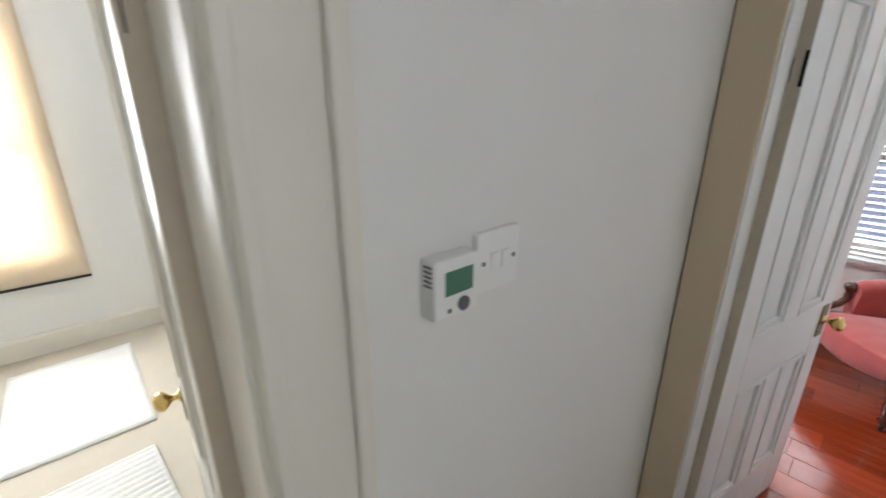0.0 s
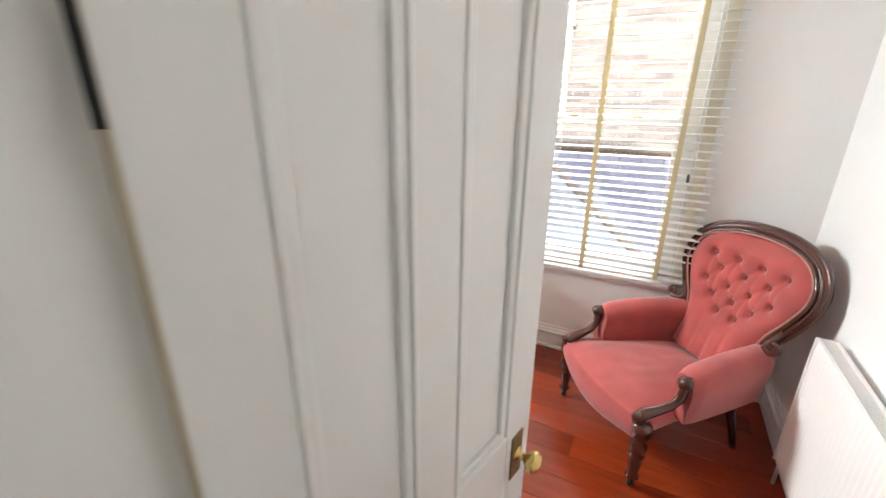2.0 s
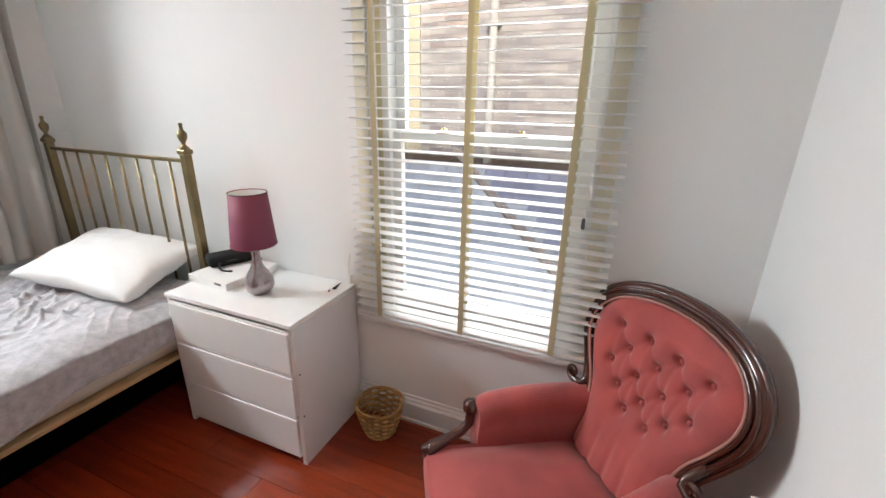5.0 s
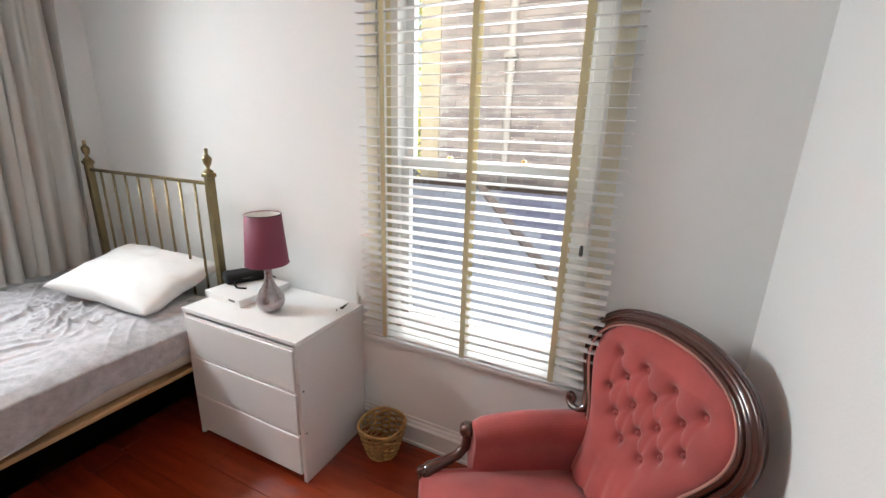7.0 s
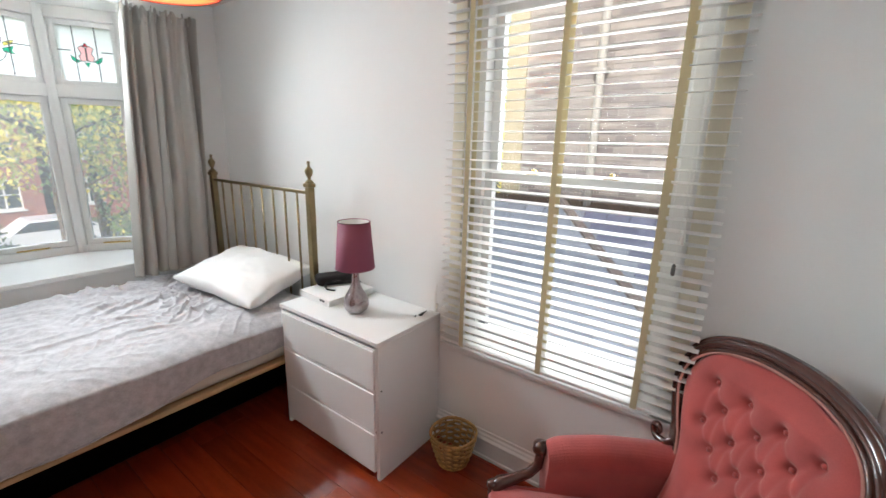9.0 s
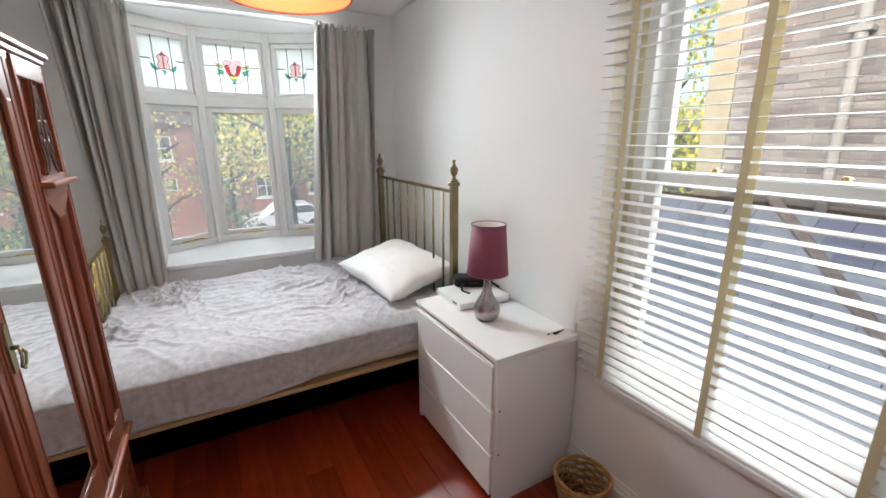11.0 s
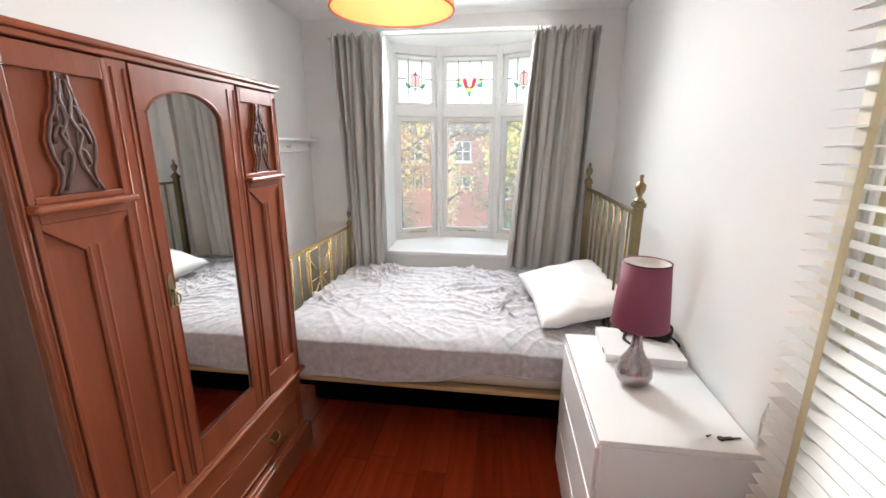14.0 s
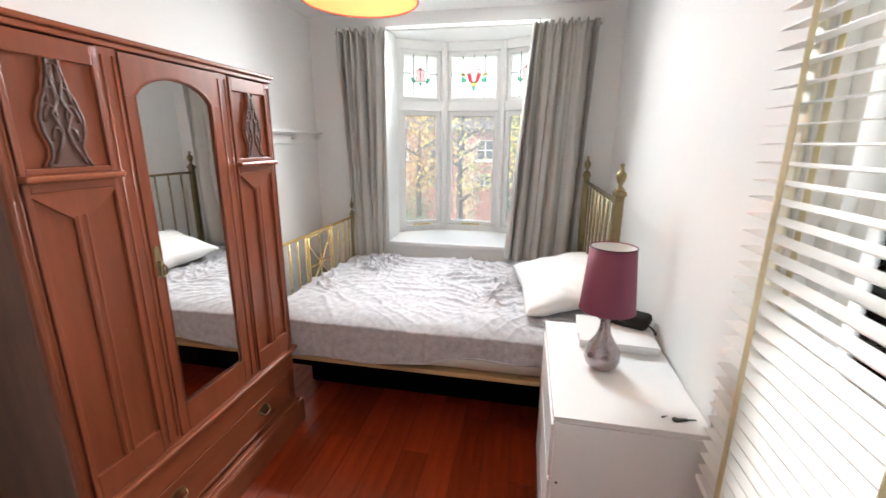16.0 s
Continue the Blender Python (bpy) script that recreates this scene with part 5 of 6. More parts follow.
    g = part("mirror_door", B((d - 0.020, a, zb + 0.004), (d - 0.008, b, zt), 0.002), M_MAHOG, t)
    ar = arch(half)
    bm = bmesh.new()
    box(bm, (d - 0.008, a, zb + 0.004), (d + 0.008, a + st, spring), 0.003)
    box(bm, (d - 0.008, b - st, zb + 0.004), (d + 0.008, b, spring), 0.003)
    box(bm, (d - 0.008, a + st, zb + 0.004), (d + 0.008, b - st, zm0), 0.003)
    prism(bm, [(a, zt), (a, spring)] + ar + [(b, spring), (b, zt)], d - 0.008, d + 0.008, "x")
    part("door_frame", bm, M_MAHOG, g)
    bm = bmesh.new()
    loop = [(c - half, zm0)] + ar + [(c + half, zm0), (c - half, zm0)]
    tube(bm, [(d + 0.004, p[0], p[1]) for p in loop], 0.006, 8)
    part("mirror_bead", bm, M_MAHOG, g, smooth=True)
    bm = bmesh.new()
    prism(bm, [(c - half, zm0)] + ar + [(c + half, zm0)], d - 0.007, d - 0.003, "x")
    part("mirror", bm, M_MIRROR, g, "arched mirror glass")
    bm = bmesh.new()
    yh, zh = a + st / 2, 1.25
    prism(bm, [(yh - 0.012, zh - 0.06), (yh + 0.012, zh - 0.06), (yh + 0.014, zh), (yh + 0.010, zh + 0.05), (yh, zh + 0.065), (yh - 0.010, zh + 0.05), (yh - 0.014, zh)], d + 0.008, d + 0.012, "x", bevel=0.001)
    e = part("escutcheon", bm, M_BRASS, g, "brass key plate")
    bm = bmesh.new()
    tube(bm, [(d + 0.012, yh, zh), (d + 0.026, yh, zh)], 0.006, 8)
    tube(bm, [(d + 0.024, yh, zh), (d + 0.030, yh - 0.012, zh - 0.02), (d + 0.026, yh - 0.014, zh - 0.045), (d + 0.026, yh, zh - 0.055), (d + 0.026, yh + 0.014, zh - 0.045), (d + 0.030, yh + 0.012, zh - 0.02), (d + 0.024, yh, zh)], 0.0035, 6)
    part("drop_handle", bm, M_BRASS, e, smooth=True)


bed()
mattress()
duvet()
pillow()
curtain("curtain", 4.715, 5.175, 4.59, 5.13, 3.47, 0.735, 2.53, 6, 3, "heavy grey linen curtain drawn aside at the bay")
curtain("curtain", 3.20, 3.60, 3.28, 3.57, 3.47, 0.700, 2.53, 6, 8, "heavy grey linen curtain gathered beside the footboard")
curtain_track()
wardrobe()
# ---------------- armchair ----------------
def armchair():
    """Spoon-back armchair. Local frame: faces -y, x across; origin at the floor between the front legs' line and the back."""
    ang = 40.0
    t = thing("armchair", pose(4.664, 0.439, 0, 0, 0, ang), "pink buttoned velvet spoon-back armchair with carved walnut frame", "armchair")
    # local +y runs from back to front; front legs at y = 0
    # seat
    def seat(u, v):
        p = 2 * u - 1
        yy = 0.035 - v * 0.64
        wf = 0.320 - 0.095 * v
        front = 0.045 * (1 - p * p) * (1 - v) ** 2
        dome = (1 - abs(p) ** 3) * (1 - (2 * v - 1) ** 4)
        return Vector((p * wf, yy + front, 0.385 + 0.055 * dome - 0.03 * v + 0.003 * noise.noise((p * 5, v * 6, 1))))
    bm = bmesh.new()
    sheet(bm, seat, 36, 36)
    part("seat", bm, M_VELVET, t, "worn pink velvet sprung seat", smooth=True)
    def apron(u, v):
        s = 2 * u - 1
        z = 0.39 - v * (0.115 + 0.035 * math.cos(s * math.pi))
        if abs(s) < 0.55:
            p = s / 0.55
            return Vector((p * 0.320, 0.036 + 0.045 * (1 - p * p) + 0.014 * math.sin(v * math.pi), z))
        q = (abs(s) - 0.55) / 0.45
        return Vector(((0.320 - 0.095 * q) * (1 if s > 0 else -1) * (1 + 0.03 * math.sin(v * math.pi)), 0.036 - 0.62 * q, z))
    bm = bmesh.new()
    sheet(bm, apron, 90, 10, 0.02)
    part("seat_apron", bm, M_VELVET, t, "pink velvet scalloped seat front", smooth=True)
    # buttoned back
    by, bz, HB = -0.600, 0.40, 0.638
    OUT = [(0.212, 0.0), (0.205, 0.12), (0.203, 0.25), (0.228, 0.40), (0.280, 0.55), (0.320, 0.70), (0.312, 0.83), (0.248, 0.935), (0.134, 0.990), (0.0, 1.005)]

    def curve(pts, f):
        """A smooth curve through pts; f runs from 0 to 1."""
        n = len(pts) - 1
        i = min(int(f * n), n - 1)
        q = f * n - i
        p0, p1, p2, p3 = (Vector(pts[max(0, min(n, i + k))]) for k in (-1, 0, 1, 2))
        return 0.5 * (2 * p1 + (p2 - p0) * q + (2 * p0 - 5 * p1 + 4 * p2 - p3) * q * q + (3 * p1 - p0 - 3 * p2 + p3) * q ** 3)

    TAB = [curve(OUT, k / 400) for k in range(401)]

    def half_width(v):
        for p, q in zip(TAB, TAB[1:]):
            if p.y <= v <= q.y:
                return p.x + (q.x - p.x) * (v - p.y) / max(1e-6, q.y - p.y)
        return 0.01

    def lean(v):
        return by - 0.165 * v - 0.03 * v * v

    def back_pt(p, v, off=0.0, grow=0.0):
        hw = half_width(v) + grow
        return Vector((p * hw, lean(v) + 0.05 * p * p * (0.4 + 0.5 * v) + off, bz + v * HB))
    buttons = []
    for r, (v, n, span) in enumerate([(0.80, 4, 0.62), (0.69, 3, 0.42), (0.58, 4, 0.64), (0.475, 3, 0.46), (0.375, 2, 0.24)]):
        for k in range(n):
            p = 0 if n == 1 else -span + 2 * span * k / (n - 1)
            buttons.append((p * half_width(v), bz + v * HB))
    def back(u, v):
        p = 2 * u - 1
        q = back_pt(p, v * 0.985)
        edge = (1 - abs(p) ** 5) * min(1.0, (1.0 - v) * 9 + 0.05)
        puff = 0.058 * edge
        dim = 0.0
        for bx, bzz in buttons:
            d2 = (q.x - bx) ** 2 + ((q.z - bzz) * 0.92) ** 2
            dim += math.exp(-d2 / 0.00028) * 0.034 + math.exp(-d2 / 0.0026) * 0.026
        ridge = 0.0
        if v > 0.28:
            for i, (bx, bzz) in enumerate(buttons):
                for cx, cz in buttons[i + 1:]:
                    ln2 = (cx - bx) ** 2 + (cz - bzz) ** 2
                    if 0.004 < ln2 < 0.026 and abs(cz - bzz) > 0.03:
                        f = ((q.x - bx) * (cx - bx) + (q.z - bzz) * (cz - bzz)) / ln2
                        if 0 <= f <= 1:
                            dx, dz = q.x - bx - f * (cx - bx), q.z - bzz - f * (cz - bzz)
                            ridge = max(ridge, math.exp(-(dx * dx + dz * dz) / 0.00012) * 0.0050)
        if v < 0.40:
            ridge += 0.004 * (0.40 - v) * 5 * (0.5 + 0.5 * math.cos(p * 16)) ** 3
        return q + Vector((0, puff - min(dim, 0.058) * edge - ridge * edge, 0))
    bm = bmesh.new()
    sheet(bm, back, 110, 110)
    part("back_cushion", bm, M_VELVET, t, "deep-buttoned pink velvet back", smooth=True)
    bm = bmesh.new()
    sheet(bm, lambda u, v: back_pt(2 * u - 1, v * 0.985, -0.035), 24, 24)
    part("back_lining", bm, M_VELVET, t, smooth=True)
    me = None
    for bx, bzz in buttons:
        v = (bzz - bz) / HB
        p = bx / half_width(v)
        q = back_pt(p, v, 0.012)
        bm = bmesh.new()
        lathe(bm, [(0.008, -0.003), (0.009, 0.0), (0.007, 0.003), (0.001, 0.005)], 10, m=Matrix.Translation(q) @ pose(0, 0, 0, -90, 0, 0))
        part("button", bm, M_VELVET, t, smooth=True)
    # show-wood frame round the back
    def frame_path(grow, off, n=120):
        pts = []
        ring = [(x, v) for x, v in OUT[1:]] + [(-x, v) for x, v in OUT[1:-1][::-1]]
        for k in range(n + 1):
            f = k / n
            c, e = curve(ring, f), 0.004
            d = curve(ring, min(1, f + e)) - curve(ring, max(0, f - e))
            nx, nz = d.y * HB, -d.x
            ln = math.hypot(nx, nz)
            x, z = c.x + nx / ln * grow, bz + c.y * HB + nz / ln * grow
            p = max(-1.0, min(1.0, c.x / 0.32))
            pts.append(Vector((x, lean(c.y) + 0.05 * p * p * (0.4 + 0.5 * c.y) + off, z)))
        return pts
    bm = bmesh.new()
    fp = frame_path(0.034, -0.008)
    tube(bm, fp, [0.017 + 0.012 * math.sin(math.pi * k / 120) for k in range(121)], 10)
    part("back_frame", bm, M_WALNUT, t, "moulded walnut show-wood back frame", smooth=True)
    for g, o, r in ((0.014, 0.018, 0.008), (0.036, 0.018, 0.008), (0.056, 0.002, 0.008)):
        bm = bmesh.new()
        tube(bm, frame_path(g, o), r, 8)
        part("frame_bead", bm, M_WALNUT, t, smooth=True)
    bm = bmesh.new()
    tube(bm, frame_path(0.003, 0.022), 0.005, 6)
    part("braid", bm, M_PIPING, t, "pale pink braid", smooth=True)
    for s in (-1, 1):
        e = fp[0] if s > 0 else fp[-1]
        # scroll at the foot of the back frame
        bm = bmesh.new()
        pts = []
        for k in range(26):
            a = -1.5 - k / 25 * 6.6
            r = 0.032 * (1 - k / 30)
            pts.append(Vector((s * (0.300 - r * math.cos(a)), -0.600, 0.645 + r * math.sin(a))))
        c0 = back_pt(s * 1.0, 0.30, 0.0, 0.03)
        tube(bm, [back_pt(s, 0.48, -0.005, 0.034), back_pt(s, 0.36, 0.0, 0.034), Vector((s * 0.262, -0.610, 0.615))] + pts, [0.018, 0.018, 0.016] + [0.015 - 0.0003 * k for k in range(26)], 8)
        part("back_scroll", bm, M_WALNUT, t, "carved walnut scroll", smooth=True)
        # arm: one padded roll from the outside over the top and down to the seat
        SEC = [(0.050, 0.345), (0.062, 0.44), (0.070, 0.53), (0.048, 0.595), (0.0, 0.612), (-0.046, 0.588), (-0.060, 0.535), (-0.046, 0.46), (-0.040, 0.40), (-0.050, 0.345)]

        def arm(u, v, s=s):
            c = curve(SEC, v)
            y = -0.640 + u * 0.475
            xc = 0.232 + 0.078 * u ** 0.8
            end = 1 - 0.22 * max(0.0, (u - 0.86) / 0.14) ** 2
            dz = 0.022 * math.sin(u * 2.7) - 0.030 * u
            z = 0.345 + (c.y - 0.345 + dz * (c.y - 0.345) / 0.26) * (1 - 0.07 * max(0.0, (u - 0.86) / 0.14) ** 2)
            return Vector((s * (xc + c.x * end), y, z + 0.003 * noise.noise((u * 5, v * 6, 2 + s))))
        bm = bmesh.new()
        sheet(bm, arm, 34, 40)
        for e in (0, 1):
            bm.faces.new([bm.verts.new(arm(e, k / 30)) for k in range(31)])
        part("arm_pad", bm, M_VELVET, t, "rolled pink velvet arm", smooth=False)
        for p in t.children[-1].data.polygons:
            p.use_smooth = len(p.vertices) == 4
        # carved arm front: scroll, sweep and knee
        bm = bmesh.new()
        pts = []
        for k in range(22):
            a = 2.4 - k / 21 * 6.6
            r = 0.012 + 0.020 * (k / 21)
            pts.append(Vector((s * 0.330, -0.150 + r * math.cos(a), 0.545 + r * math.sin(a))))
        tail = [Vector((s * 0.330, -0.150, 0.500)), Vector((s * 0.328, -0.145, 0.465)), Vector((s * 0.324, -0.110, 0.432)), Vector((s * 0.318, -0.050, 0.412)), Vector((s * 0.312, 0.010, 0.400)), Vector((s * 0.308, 0.030, 0.375)), Vector((s * 0.304, 0.022, 0.350))]
        tube(bm, pts + tail, [0.013] * 22 + [0.020, 0.020, 0.020, 0.022, 0.028, 0.032, 0.026], 8)
        lathe(bm, [(0.008, -0.034), (0.014, -0.030), (0.016, -0.024), (0.026, -0.022), (0.030, 0.0), (0.026, 0.022), (0.016, 0.024), (0.014, 0.030), (0.008, 0.034)], 16, m=pose(s * 0.330, -0.150, 0.545, 0, 90, 0))
        lathe(bm, [(0.004, 0.040), (0.016, 0.036), (0.022, 0.020), (0.022, 0.0)], 14, m=pose(s * 0.312, 0.022, 0.392, -90, 0, 0))
        part("arm_facing", bm, M_WALNUT, t, "carved walnut scrolled arm front", smooth=True)
        # turned front leg
        lg = bmesh.new()
        lathe(lg, [(0.0344, 0.36), (0.0445, 0.345), (0.0445, 0.325), (0.0316, 0.315), (0.0430, 0.300), (0.0316, 0.288), (0.0272, 0.27), (0.0401, 0.245), (0.0373, 0.215), (0.0272, 0.200), (0.0373, 0.190), (0.0258, 0.178), (0.0301, 0.15), (0.0258, 0.11), (0.0200, 0.075), (0.0316, 0.062), (0.0230, 0.052), (0.0172, 0.040)], 16, (s * 0.318, 0.010, 0))
        leg = part("front_leg", lg, M_WALNUT, t, "turned walnut front leg", smooth=True)
        cb = bmesh.new()
        lathe(cb, [(0.016, -0.009), (0.019, 0.0), (0.016, 0.009)], 14, m=pose(s * 0.318, 0.012, 0.019, 0, 90, 20))
        box(cb, (s * 0.318 - 0.012, 0.0, 0.018), (s * 0.318 + 0.012, 0.022, 0.046), 0.004)
        part("castor", cb, M_IRON, leg, "dark metal castor", smooth=True)
        bm = bmesh.new()
        tube(bm, [(s * 0.215, -0.555, 0.36), (s * 0.218, -0.585, 0.22), (s * 0.225, -0.635, 0.06), (s * 0.228, -0.65, 0.0)], [0.024, 0.022, 0.018, 0.016], 8)
        part("back_leg", bm, M_WALNUT, t, "swept walnut back leg", smooth=True)


armchair()
# ---------------- outside ----------------
M_PAMPAS = translucent("pampas_plume", (0.70, 0.62, 0.44), 0.4)
M_FLOWER = translucent("white_petals", (0.78, 0.78, 0.76), 0.3)
def outside():
    g = tagged(part("ground", B((-400, -400, -3.3), (400, 400, -3.2)), M_GROUND), "garden ground with grass and earth", "", "", "structure")
    tagged(part("road", B((-60, 21.8, -3.2), (60, 27.3, -3.17)), M_ROAD), "asphalt street", "", "", "structure")


def leaf_cloud(bm, centre, radii, count, size, rng):
    for _ in range(count):
        while True:
            p = Vector((rng.uniform(-1, 1), rng.uniform(-1, 1), rng.uniform(-1, 1)))
            if p.length < 1:
                break
        if noise.noise(p * 2.2 + Vector(centre)) < -0.12:
            continue
        c = Vector(centre) + Vector((p.x * radii[0], p.y * radii[1], p.z * radii[2]))
        m = Euler((rng.uniform(0, 6.3), rng.uniform(0, 6.3), rng.uniform(0, 6.3))).to_matrix()
        s = size * rng.uniform(0.6, 1.3)
        pts = [(-0.5, 0, 0), (-0.1, 0.32, 0.05), (0.5, 0, 0), (-0.1, -0.32, 0.05)]
        bm.faces.new([bm.verts.new(c + m @ (Vector(q) * s)) for q in pts])


def tree(m, height, radii, crown_mat, label, seed, leaves=2600, size=0.16, low=0.35):
    rng = random.Random(seed)
    t = thing("tree", m, label, "tree")
    bm = bmesh.new()
    tube(bm, [(0, 0, 0), (0.05, 0.02, height * 0.3), (0.0, 0.06, height * 0.6), (0.08, 0.0, height * 0.9)], [0.16, 0.12, 0.08, 0.02], 8)
    for k in range(9):
        a = rng.uniform(0, 6.28)
        z = height * rng.uniform(low, 0.8)
        r = radii[0] * rng.uniform(0.5, 0.95)
        tube(bm, [(0, 0, z), (r * 0.5 * math.cos(a), r * 0.5 * math.sin(a), z + 0.25 * r), (r * math.cos(a), r * math.sin(a), z + 0.5 * r)], [0.05, 0.03, 0.01], 6)
    part("trunk", bm, M_BARK, t)
    bm = bmesh.new()
    for k in range(10):
        c = (rng.uniform(-0.6, 0.6) * radii[0], rng.uniform(-0.6, 0.6) * radii[1], height * (1 - low) * rng.random() + height * low)
        leaf_cloud(bm, c, (radii[0] * 0.55, radii[1] * 0.55, radii[2] * 0.4), leaves // 6, size * 0.68, rng)
    part("crown", bm, crown_mat, t)
    return t


def shrub(m, radii, material, label, seed, count=900, size=0.10):
    rng = random.Random(seed)
    t = thing("shrub", m, label, "shrub")
    bm = bmesh.new()
    for k in range(5):
        a = rng.uniform(0, 6.28)
        tube(bm, [(0, 0, 0), (0.5 * radii[0] * math.cos(a), 0.5 * radii[1] * math.sin(a), radii[2])], [0.03, 0.01], 5)
    part("stem", bm, M_BARK, t)
    bm = bmesh.new()
    for k in range(5):
        leaf_cloud(bm, (rng.uniform(-0.5, 0.5) * radii[0], rng.uniform(-0.5, 0.5) * radii[1], radii[2] * rng.uniform(0.5, 1.3)), (radii[0] * 0.7, radii[1] * 0.7, radii[2] * 0.6), count // 5, size, rng)
    part("foliage", bm, material, t)


def house(name, m, w, d, h, label):
    """A brick house front facing -y in local space."""
    t = thing(name, m, label, "house", "row of houses across the street")
    bm = bmesh.new()
    cols = [w * 0.17, w * 0.5, w * 0.83]
    rows = [(0.9, 2.5), (3.6, 5.1)]
    ww = 0.65
    xs = [0] + [c for q in cols for c in (q - ww, q + ww)] + [w]
    zs = [0] + [c for r in rows for c in r] + [h]
    for i in range(len(xs) - 1):
        for j in range(len(zs) - 1):
            if i % 2 == 1 and j % 2 == 1:
                continue
            box(bm, (xs[i], 0, zs[j]), (xs[i + 1], 0.3, zs[j + 1]))
    box(bm, (0, 0.3, 0), (0.3, d, h))
    box(bm, (w - 0.3, 0.3, 0), (w, d, h))
    box(bm, (0.3, d - 0.3, 0), (w - 0.3, d, h))
    part("wall", bm, M_REDBRICK, t)
    for q in cols:
        for r in rows:
            wd = part("window", B((q - ww, 0.10, r[0]), (q + ww, 0.16, r[1])), M_DARKGLASS, t)
            bm = bmesh.new()
            for a, b in (((q - ww, r[0]), (q - ww + 0.08, r[1])), ((q + ww - 0.08, r[0]), (q + ww, r[1])), ((q - 0.04, r[0]), (q + 0.04, r[1])), ((q - ww, r[0]), (q + ww, r[0] + 0.08)), ((q - ww, r[1] - 0.08), (q + ww, r[1])), ((q - ww, (r[0] + r[1]) / 2 - 0.03), (q + ww, (r[0] + r[1]) / 2 + 0.03))):
                box(bm, (a[0], 0.05, a[1]), (b[0], 0.12, b[1]))
            part("window_frame", bm, M_GLOSS, wd)
            part("sill", B((q - ww - 0.1, -0.08, r[0] - 0.12), (q + ww + 0.1, 0.1, r[0])), M_GLOSS, wd)
    bm = bmesh.new()
    prism(bm, [(-0.3, h - 0.05), (d / 2, h + d * 0.42), (d + 0.3, h - 0.05), (d + 0.3, h + 0.1), (d / 2, h + d * 0.42 + 0.2), (-0.3, h + 0.1)], -0.2, w + 0.2, "x")
    rf = part("roof", bm, M_ROOF, t)
    part("chimney", B((w * 0.2, d * 0.4, h + 1.0), (w * 0.2 + 0.9, d * 0.4 + 0.6, h + d * 0.42 + 1.3)), M_REDBRICK, rf)
    return t


def car(m, label):
    t = thing("car", m, label, "car")
    bm = bmesh.new()
    prof = [(-2.1, 0.35), (-2.1, 0.75), (-1.9, 0.88), (-1.1, 0.95), (-0.5, 1.42), (1.2, 1.45), (1.9, 0.98), (2.1, 0.85), (2.1, 0.35)]
    prism(bm, prof, -0.85, 0.85, "y", bevel=0.06)
    part("body", bm, M_CARWHITE, t, "white painted car body")
    bm = bmesh.new()
    prism(bm, [(-0.95, 0.98), (-0.45, 1.36), (1.15, 1.39), (1.70, 1.0)], -0.858, 0.858, "y")
    part("side_glass", bm, M_DARKGLASS, t)
    for x in (-1.3, 1.35):
        for y in (-0.78, 0.78):
            bm = bmesh.new()
            lathe(bm, [(0.20, -0.09), (0.31, -0.09), (0.31, 0.09), (0.20, 0.09)], 20, m=pose(x, y, 0.31, 90, 0, 0))
            w = part("wheel", bm, M_RUBBER, t)
            bm = bmesh.new()
            lathe(bm, [(0.04, -0.095), (0.20, -0.08), (0.20, 0.08), (0.04, 0.095)], 16, m=pose(x, y, 0.31, 90, 0, 0))
            part("rim", bm, M_GREY, w)
    return t


def neighbour():
    """Brick side wall of the next house and the slate roof below the side window."""
    t = thing("neighbour_wall", pose(9.2, 0, 0), "weathered stock brick side wall of the neighbouring house", "wall", "", "structure")
    ya, yb, z0, z1 = -6.0, 3.05, -3.2, 5.5
    part("mortar_backing", B((0.012, ya, z0), (0.3, yb, z1)), M_MORTAR, t)
    part("yellow_pier", B((-0.012, 2.78, z0), (0.30, 3.07, z1)), M_YBRICK, t, "yellow brick corner")
    verts, faces = [], []
    rng = random.Random(11)
    bw, bh, j = 0.225, 0.075, 0.011
    r = 0
    z = 0.3
    while z < 4.2:
        y = -3.2 - (bw / 2 if r % 2 else 0)
        while y < 2.6:
            x = rng.uniform(-0.003, 0.004)
            k = len(verts)
            verts += [(x, y, z), (x, y + bw - j, z), (x, y + bw - j, z + bh - j), (x, y, z + bh - j), (0.014, y, z), (0.014, y + bw - j, z), (0.014, y + bw - j, z + bh - j), (0.014, y, z + bh - j)]
            faces += [(k, k + 3, k + 2, k + 1), (k, k + 1, k + 5, k + 4), (k + 1, k + 2, k + 6, k + 5), (k + 2, k + 3, k + 7, k + 6), (k + 3, k, k + 4, k + 7)]
            y += bw
        z += bh
        r += 1
    me = bpy.data.meshes.new("brickwork")
    me.from_pydata(verts, [], faces)
    me.materials.append(M_BRICK)
    ob = new("brickwork", me)
    ob.parent = t
    tagged(ob, "rows of brown and purple stock bricks", "", "", "stuff")
    bm = bmesh.new()
    tube(bm, [(-0.09, 1.75, -3.0), (-0.09, 1.75, 5.0)], 0.05, 12)
    p = thing("drain_pipe", pose(9.2, 0, 0), "pale grey painted drain pipe on the brick wall", "pipe")
    part("pipe_run", bm, M_MORTAR, p, smooth=True)
    for z in (0.9, 2.6, 4.2):
        part("pipe_bracket", B((-0.15, 1.67, z), (0.0, 1.83, z + 0.05), 0.004), M_MORTAR, p)


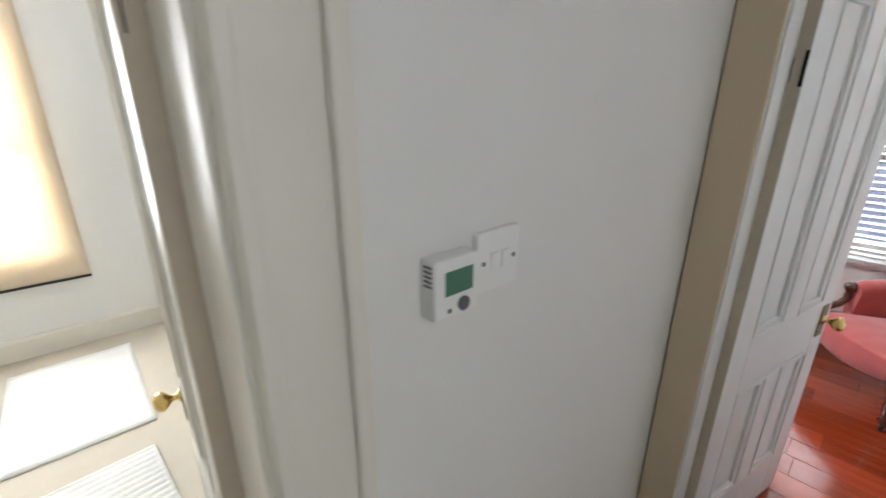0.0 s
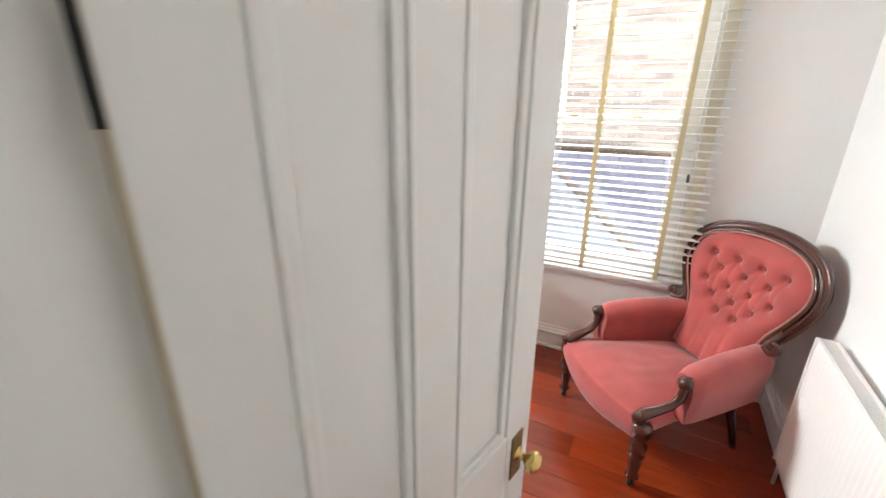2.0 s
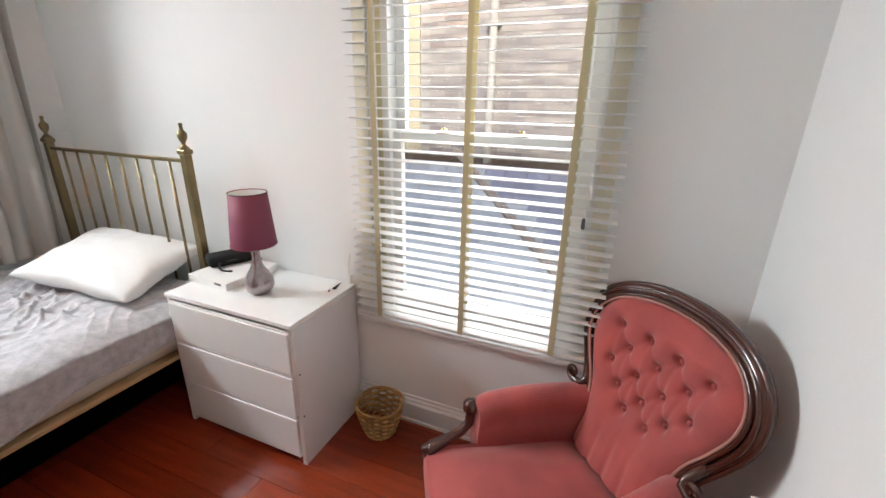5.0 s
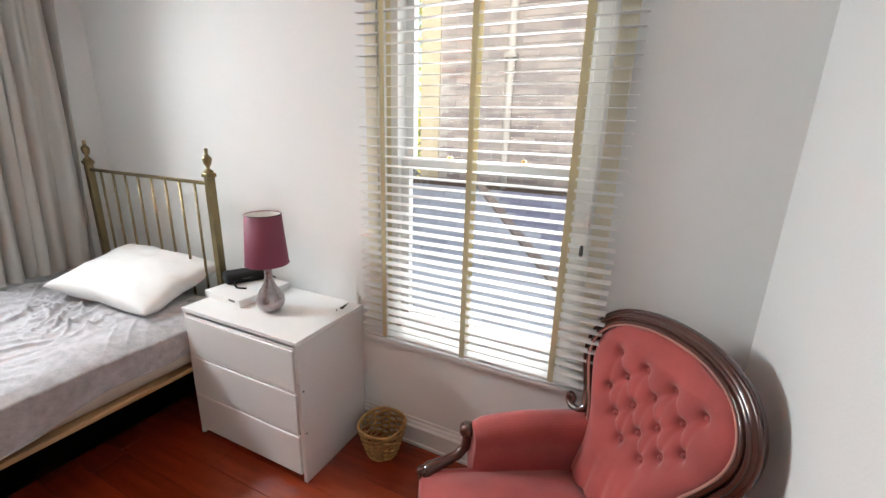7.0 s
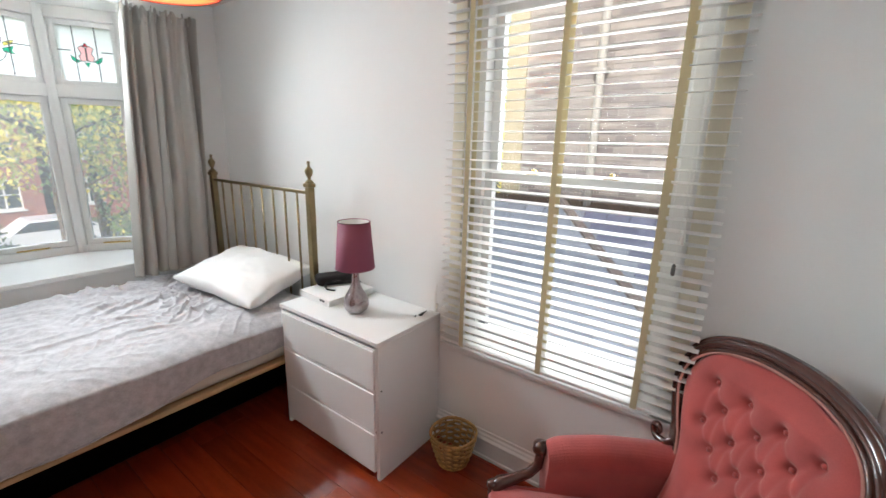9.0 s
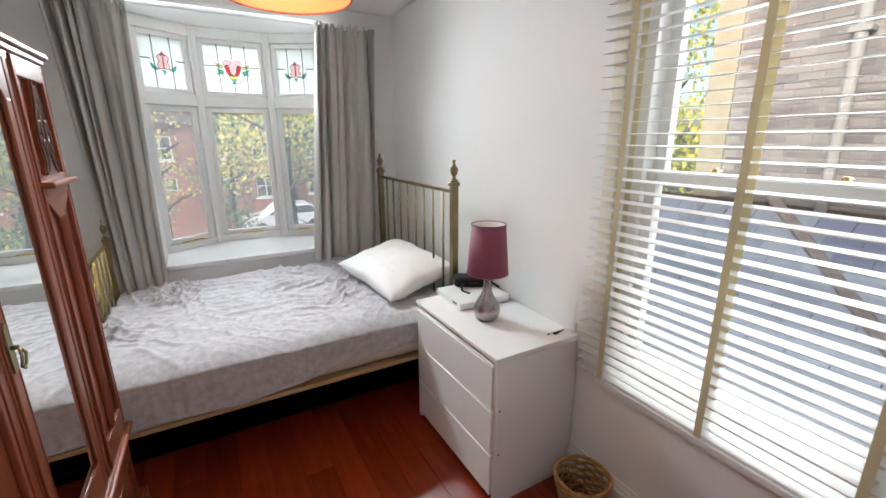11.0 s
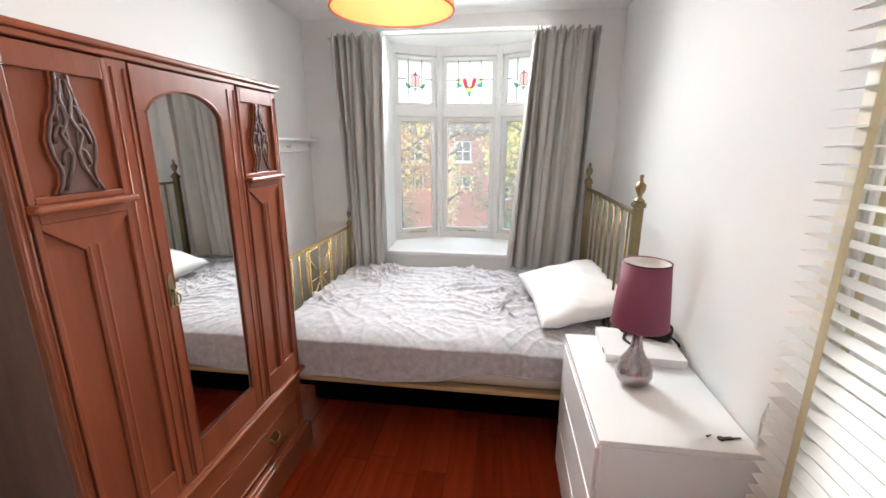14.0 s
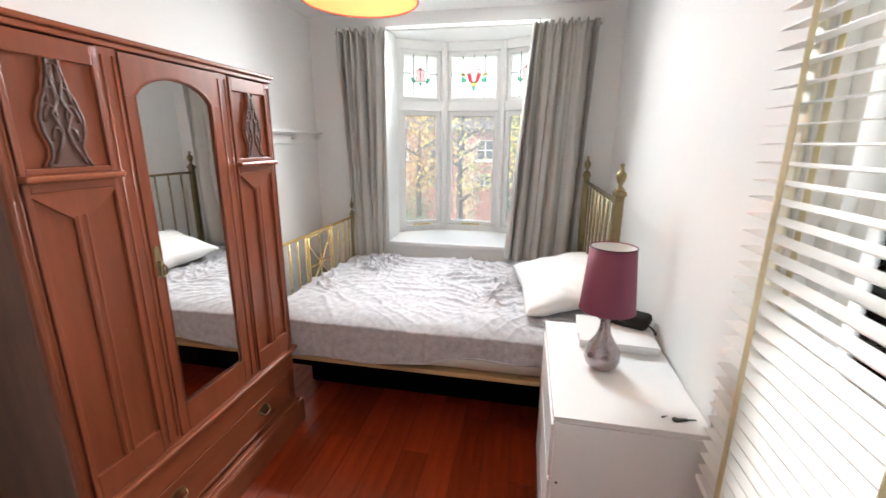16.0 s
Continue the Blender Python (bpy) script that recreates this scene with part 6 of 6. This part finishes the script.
def slate_roof():
    t = thing("extension_roof", pose(0, 0, 0), "grey slate lean-to roof below the window", "roof")
    a, b = Vector((6.3, 0, -0.75)), Vector((9.15, 0, 1.05))
    d = (b - a).normalized()
    nrm = Vector((-d.z, 0, d.x))
    part("roof_deck", prism(bmesh.new(), [(a.x, a.z - 0.03), (b.x, b.z - 0.03), (b.x, b.z - 0.2), (a.x, a.z - 0.2)], -4.0, 4.5, "y"), M_BARK, t)
    rng = random.Random(5)
    w, gauge = 0.27, 0.20
    pm = []
    for mt in (M_SLATE, M_PSLATE):
        bm = B((0.002, 0, 0), (w - 0.006, 0.36, 0.008), 0.002, seg=1)
        me = bpy.data.meshes.new("slate")
        bm.to_mesh(me)
        bm.free()
        me.materials.append(mt)
        pm.append(me)
    L_ = (b - a).length
    ang = math.degrees(math.atan2(d.z, d.x))
    n = int((L_ - 0.3) / gauge)
    count = 0
    for r in range(n):
        s = r * gauge
        y = -2.1 + (w / 2 if r % 2 else 0)
        while y < 3.4:
            q = a + d * s
            purple = y < 2.125 - 1.1 * (9.1 - (a + d * s).x) - 0.12
            ob = new("slate", pm[1 if purple else 0])
            ob.parent = t
            ob.matrix_basis = Matrix.Translation(q + nrm * (0.012 + rng.uniform(0, 0.003))) @ pose(0, 0, 0, 0, -ang - 1.4, 0) @ pose(0, y + w, 0, 0, 0, -90)
            y += w
            count += 1
    k = 0
    s = 1.3
    while s < L_ - 0.1:
        y = 2.125 - 1.1 * (9.1 - (a + d * s).x)
        q = a + d * s + nrm * 0.035
        bm = bmesh.new()
        tube(bm, [(0, 0, 0), (0.19, 0.175, 0)], 0.055, 8, squash=(1, 1, 0.8))
        part("hip_tile", bm, M_HIP, t, m=Matrix.Translation((q.x, y, q.z)) @ pose(0, 0, 0, 0, -ang, 0))
        s += 0.19
    part("gutter", tube(bmesh.new(), [(6.22, -4, -0.80), (6.22, 4.5, -0.80)], 0.06, 10), M_GLOSS, t)


outside()
neighbour()
slate_roof()
house("house", pose(-9.6, 32, -3.2), 9.0, 7.0, 5.8, "red brick house across the street")
house("house", pose(0.0, 32, -3.2), 9.0, 7.0, 5.8, "red brick house across the street")
house("house", pose(9.6, 32.5, -3.2), 9.0, 7.0, 5.8, "red brick house across the street")
house("house", pose(19.2, 32.5, -3.2), 9.0, 7.0, 5.8, "red brick house across the street")
tree(pose(5.6, 10.5, -3.2), 6.2, (1.7, 1.7, 2.2), M_YLEAF, "young tree with yellow autumn leaves", 1, 2600, 0.17, 0.60)
tree(pose(4.4, 12.5, -3.2), 5.4, (0.9, 0.9, 2.2), M_DLEAF, "ivy-green tree with dense leaves", 2, 3000, 0.15, 0.20)
tree(pose(9.5, 12.0, -3.2), 7.5, (2.6, 2.6, 2.6), M_YLEAF, "large tree with yellow autumn leaves", 3, 4200, 0.18, 0.3)
tree(pose(1.2, 13.5, -3.2), 6.0, (1.4, 1.4, 2.0), M_OLEAF, "small tree with orange autumn leaves", 4, 1500, 0.16, 0.60)
tree(pose(11.6, 5.2, -3.2), 7.6, (2.4, 1.8, 2.6), M_YLEAF, "tree with yellow leaves beside the brick wall", 7, 4200, 0.18, 0.2)
tree(pose(2.9, 11.5, -3.2), 6.4, (1.1, 1.1, 1.6), M_YLEAF, "thin tree with sparse yellow autumn leaves", 12, 700, 0.15, 0.5)
tree(pose(6.9, 13.5, -3.2), 6.8, (1.6, 1.6, 2.4), M_GLEAF, "green tree beside the street", 13, 2600, 0.16, 0.3)
shrub(pose(2.15, 18.4, -3.2), (0.8, 0.6, 3.0), M_PAMPAS, "cream plumes of tall pampas grass", 14, 1600, 0.17)
shrub(pose(1.1, 13.6, -3.2), (0.9, 0.7, 2.2), M_GLEAF, "tall green shrub in the garden", 15, 2200, 0.11)
shrub(pose(3.3, 14.5, -3.2), (1.0, 0.6, 1.15), M_GLEAF, "tall green shrub in the garden", 17, 1500, 0.11)
shrub(pose(6.3, 15.0, -3.2), (1.1, 0.8, 0.9), M_YLEAF, "yellow autumn shrub in the garden", 18, 1800, 0.12)
shrub(pose(8.6, 15.5, -3.2), (1.2, 0.8, 1.7), M_GLEAF, "tall green shrub in the garden", 19, 1800, 0.12)
shrub(pose(3.1, 8.6, -3.2), (0.7, 0.5, 0.35), M_FLOWER, "low clump of small white flowers", 16, 500, 0.07)
shrub(pose(2.0, 9.5, -3.2), (1.2, 0.9, 1.1), M_GLEAF, "rounded green shrub in the garden", 5)
shrub(pose(3.4, 9.0, -3.2), (0.9, 0.7, 0.8), M_GLEAF, "rounded green shrub in the garden", 6)
shrub(pose(6.8, 9.3, -3.2), (1.1, 0.8, 0.9), M_GLEAF, "rounded green shrub in the garden", 8)
bm = B((-12, 19.6, -3.2), (4.7, 19.85, -0.35), 0.02)
tagged(part("garden_wall", bm, M_REDBRICK), "red brick garden wall beside the street", "wall")
car(pose(7.4, 24.2, -3.17), "white car parked in the street")

floor_boards()
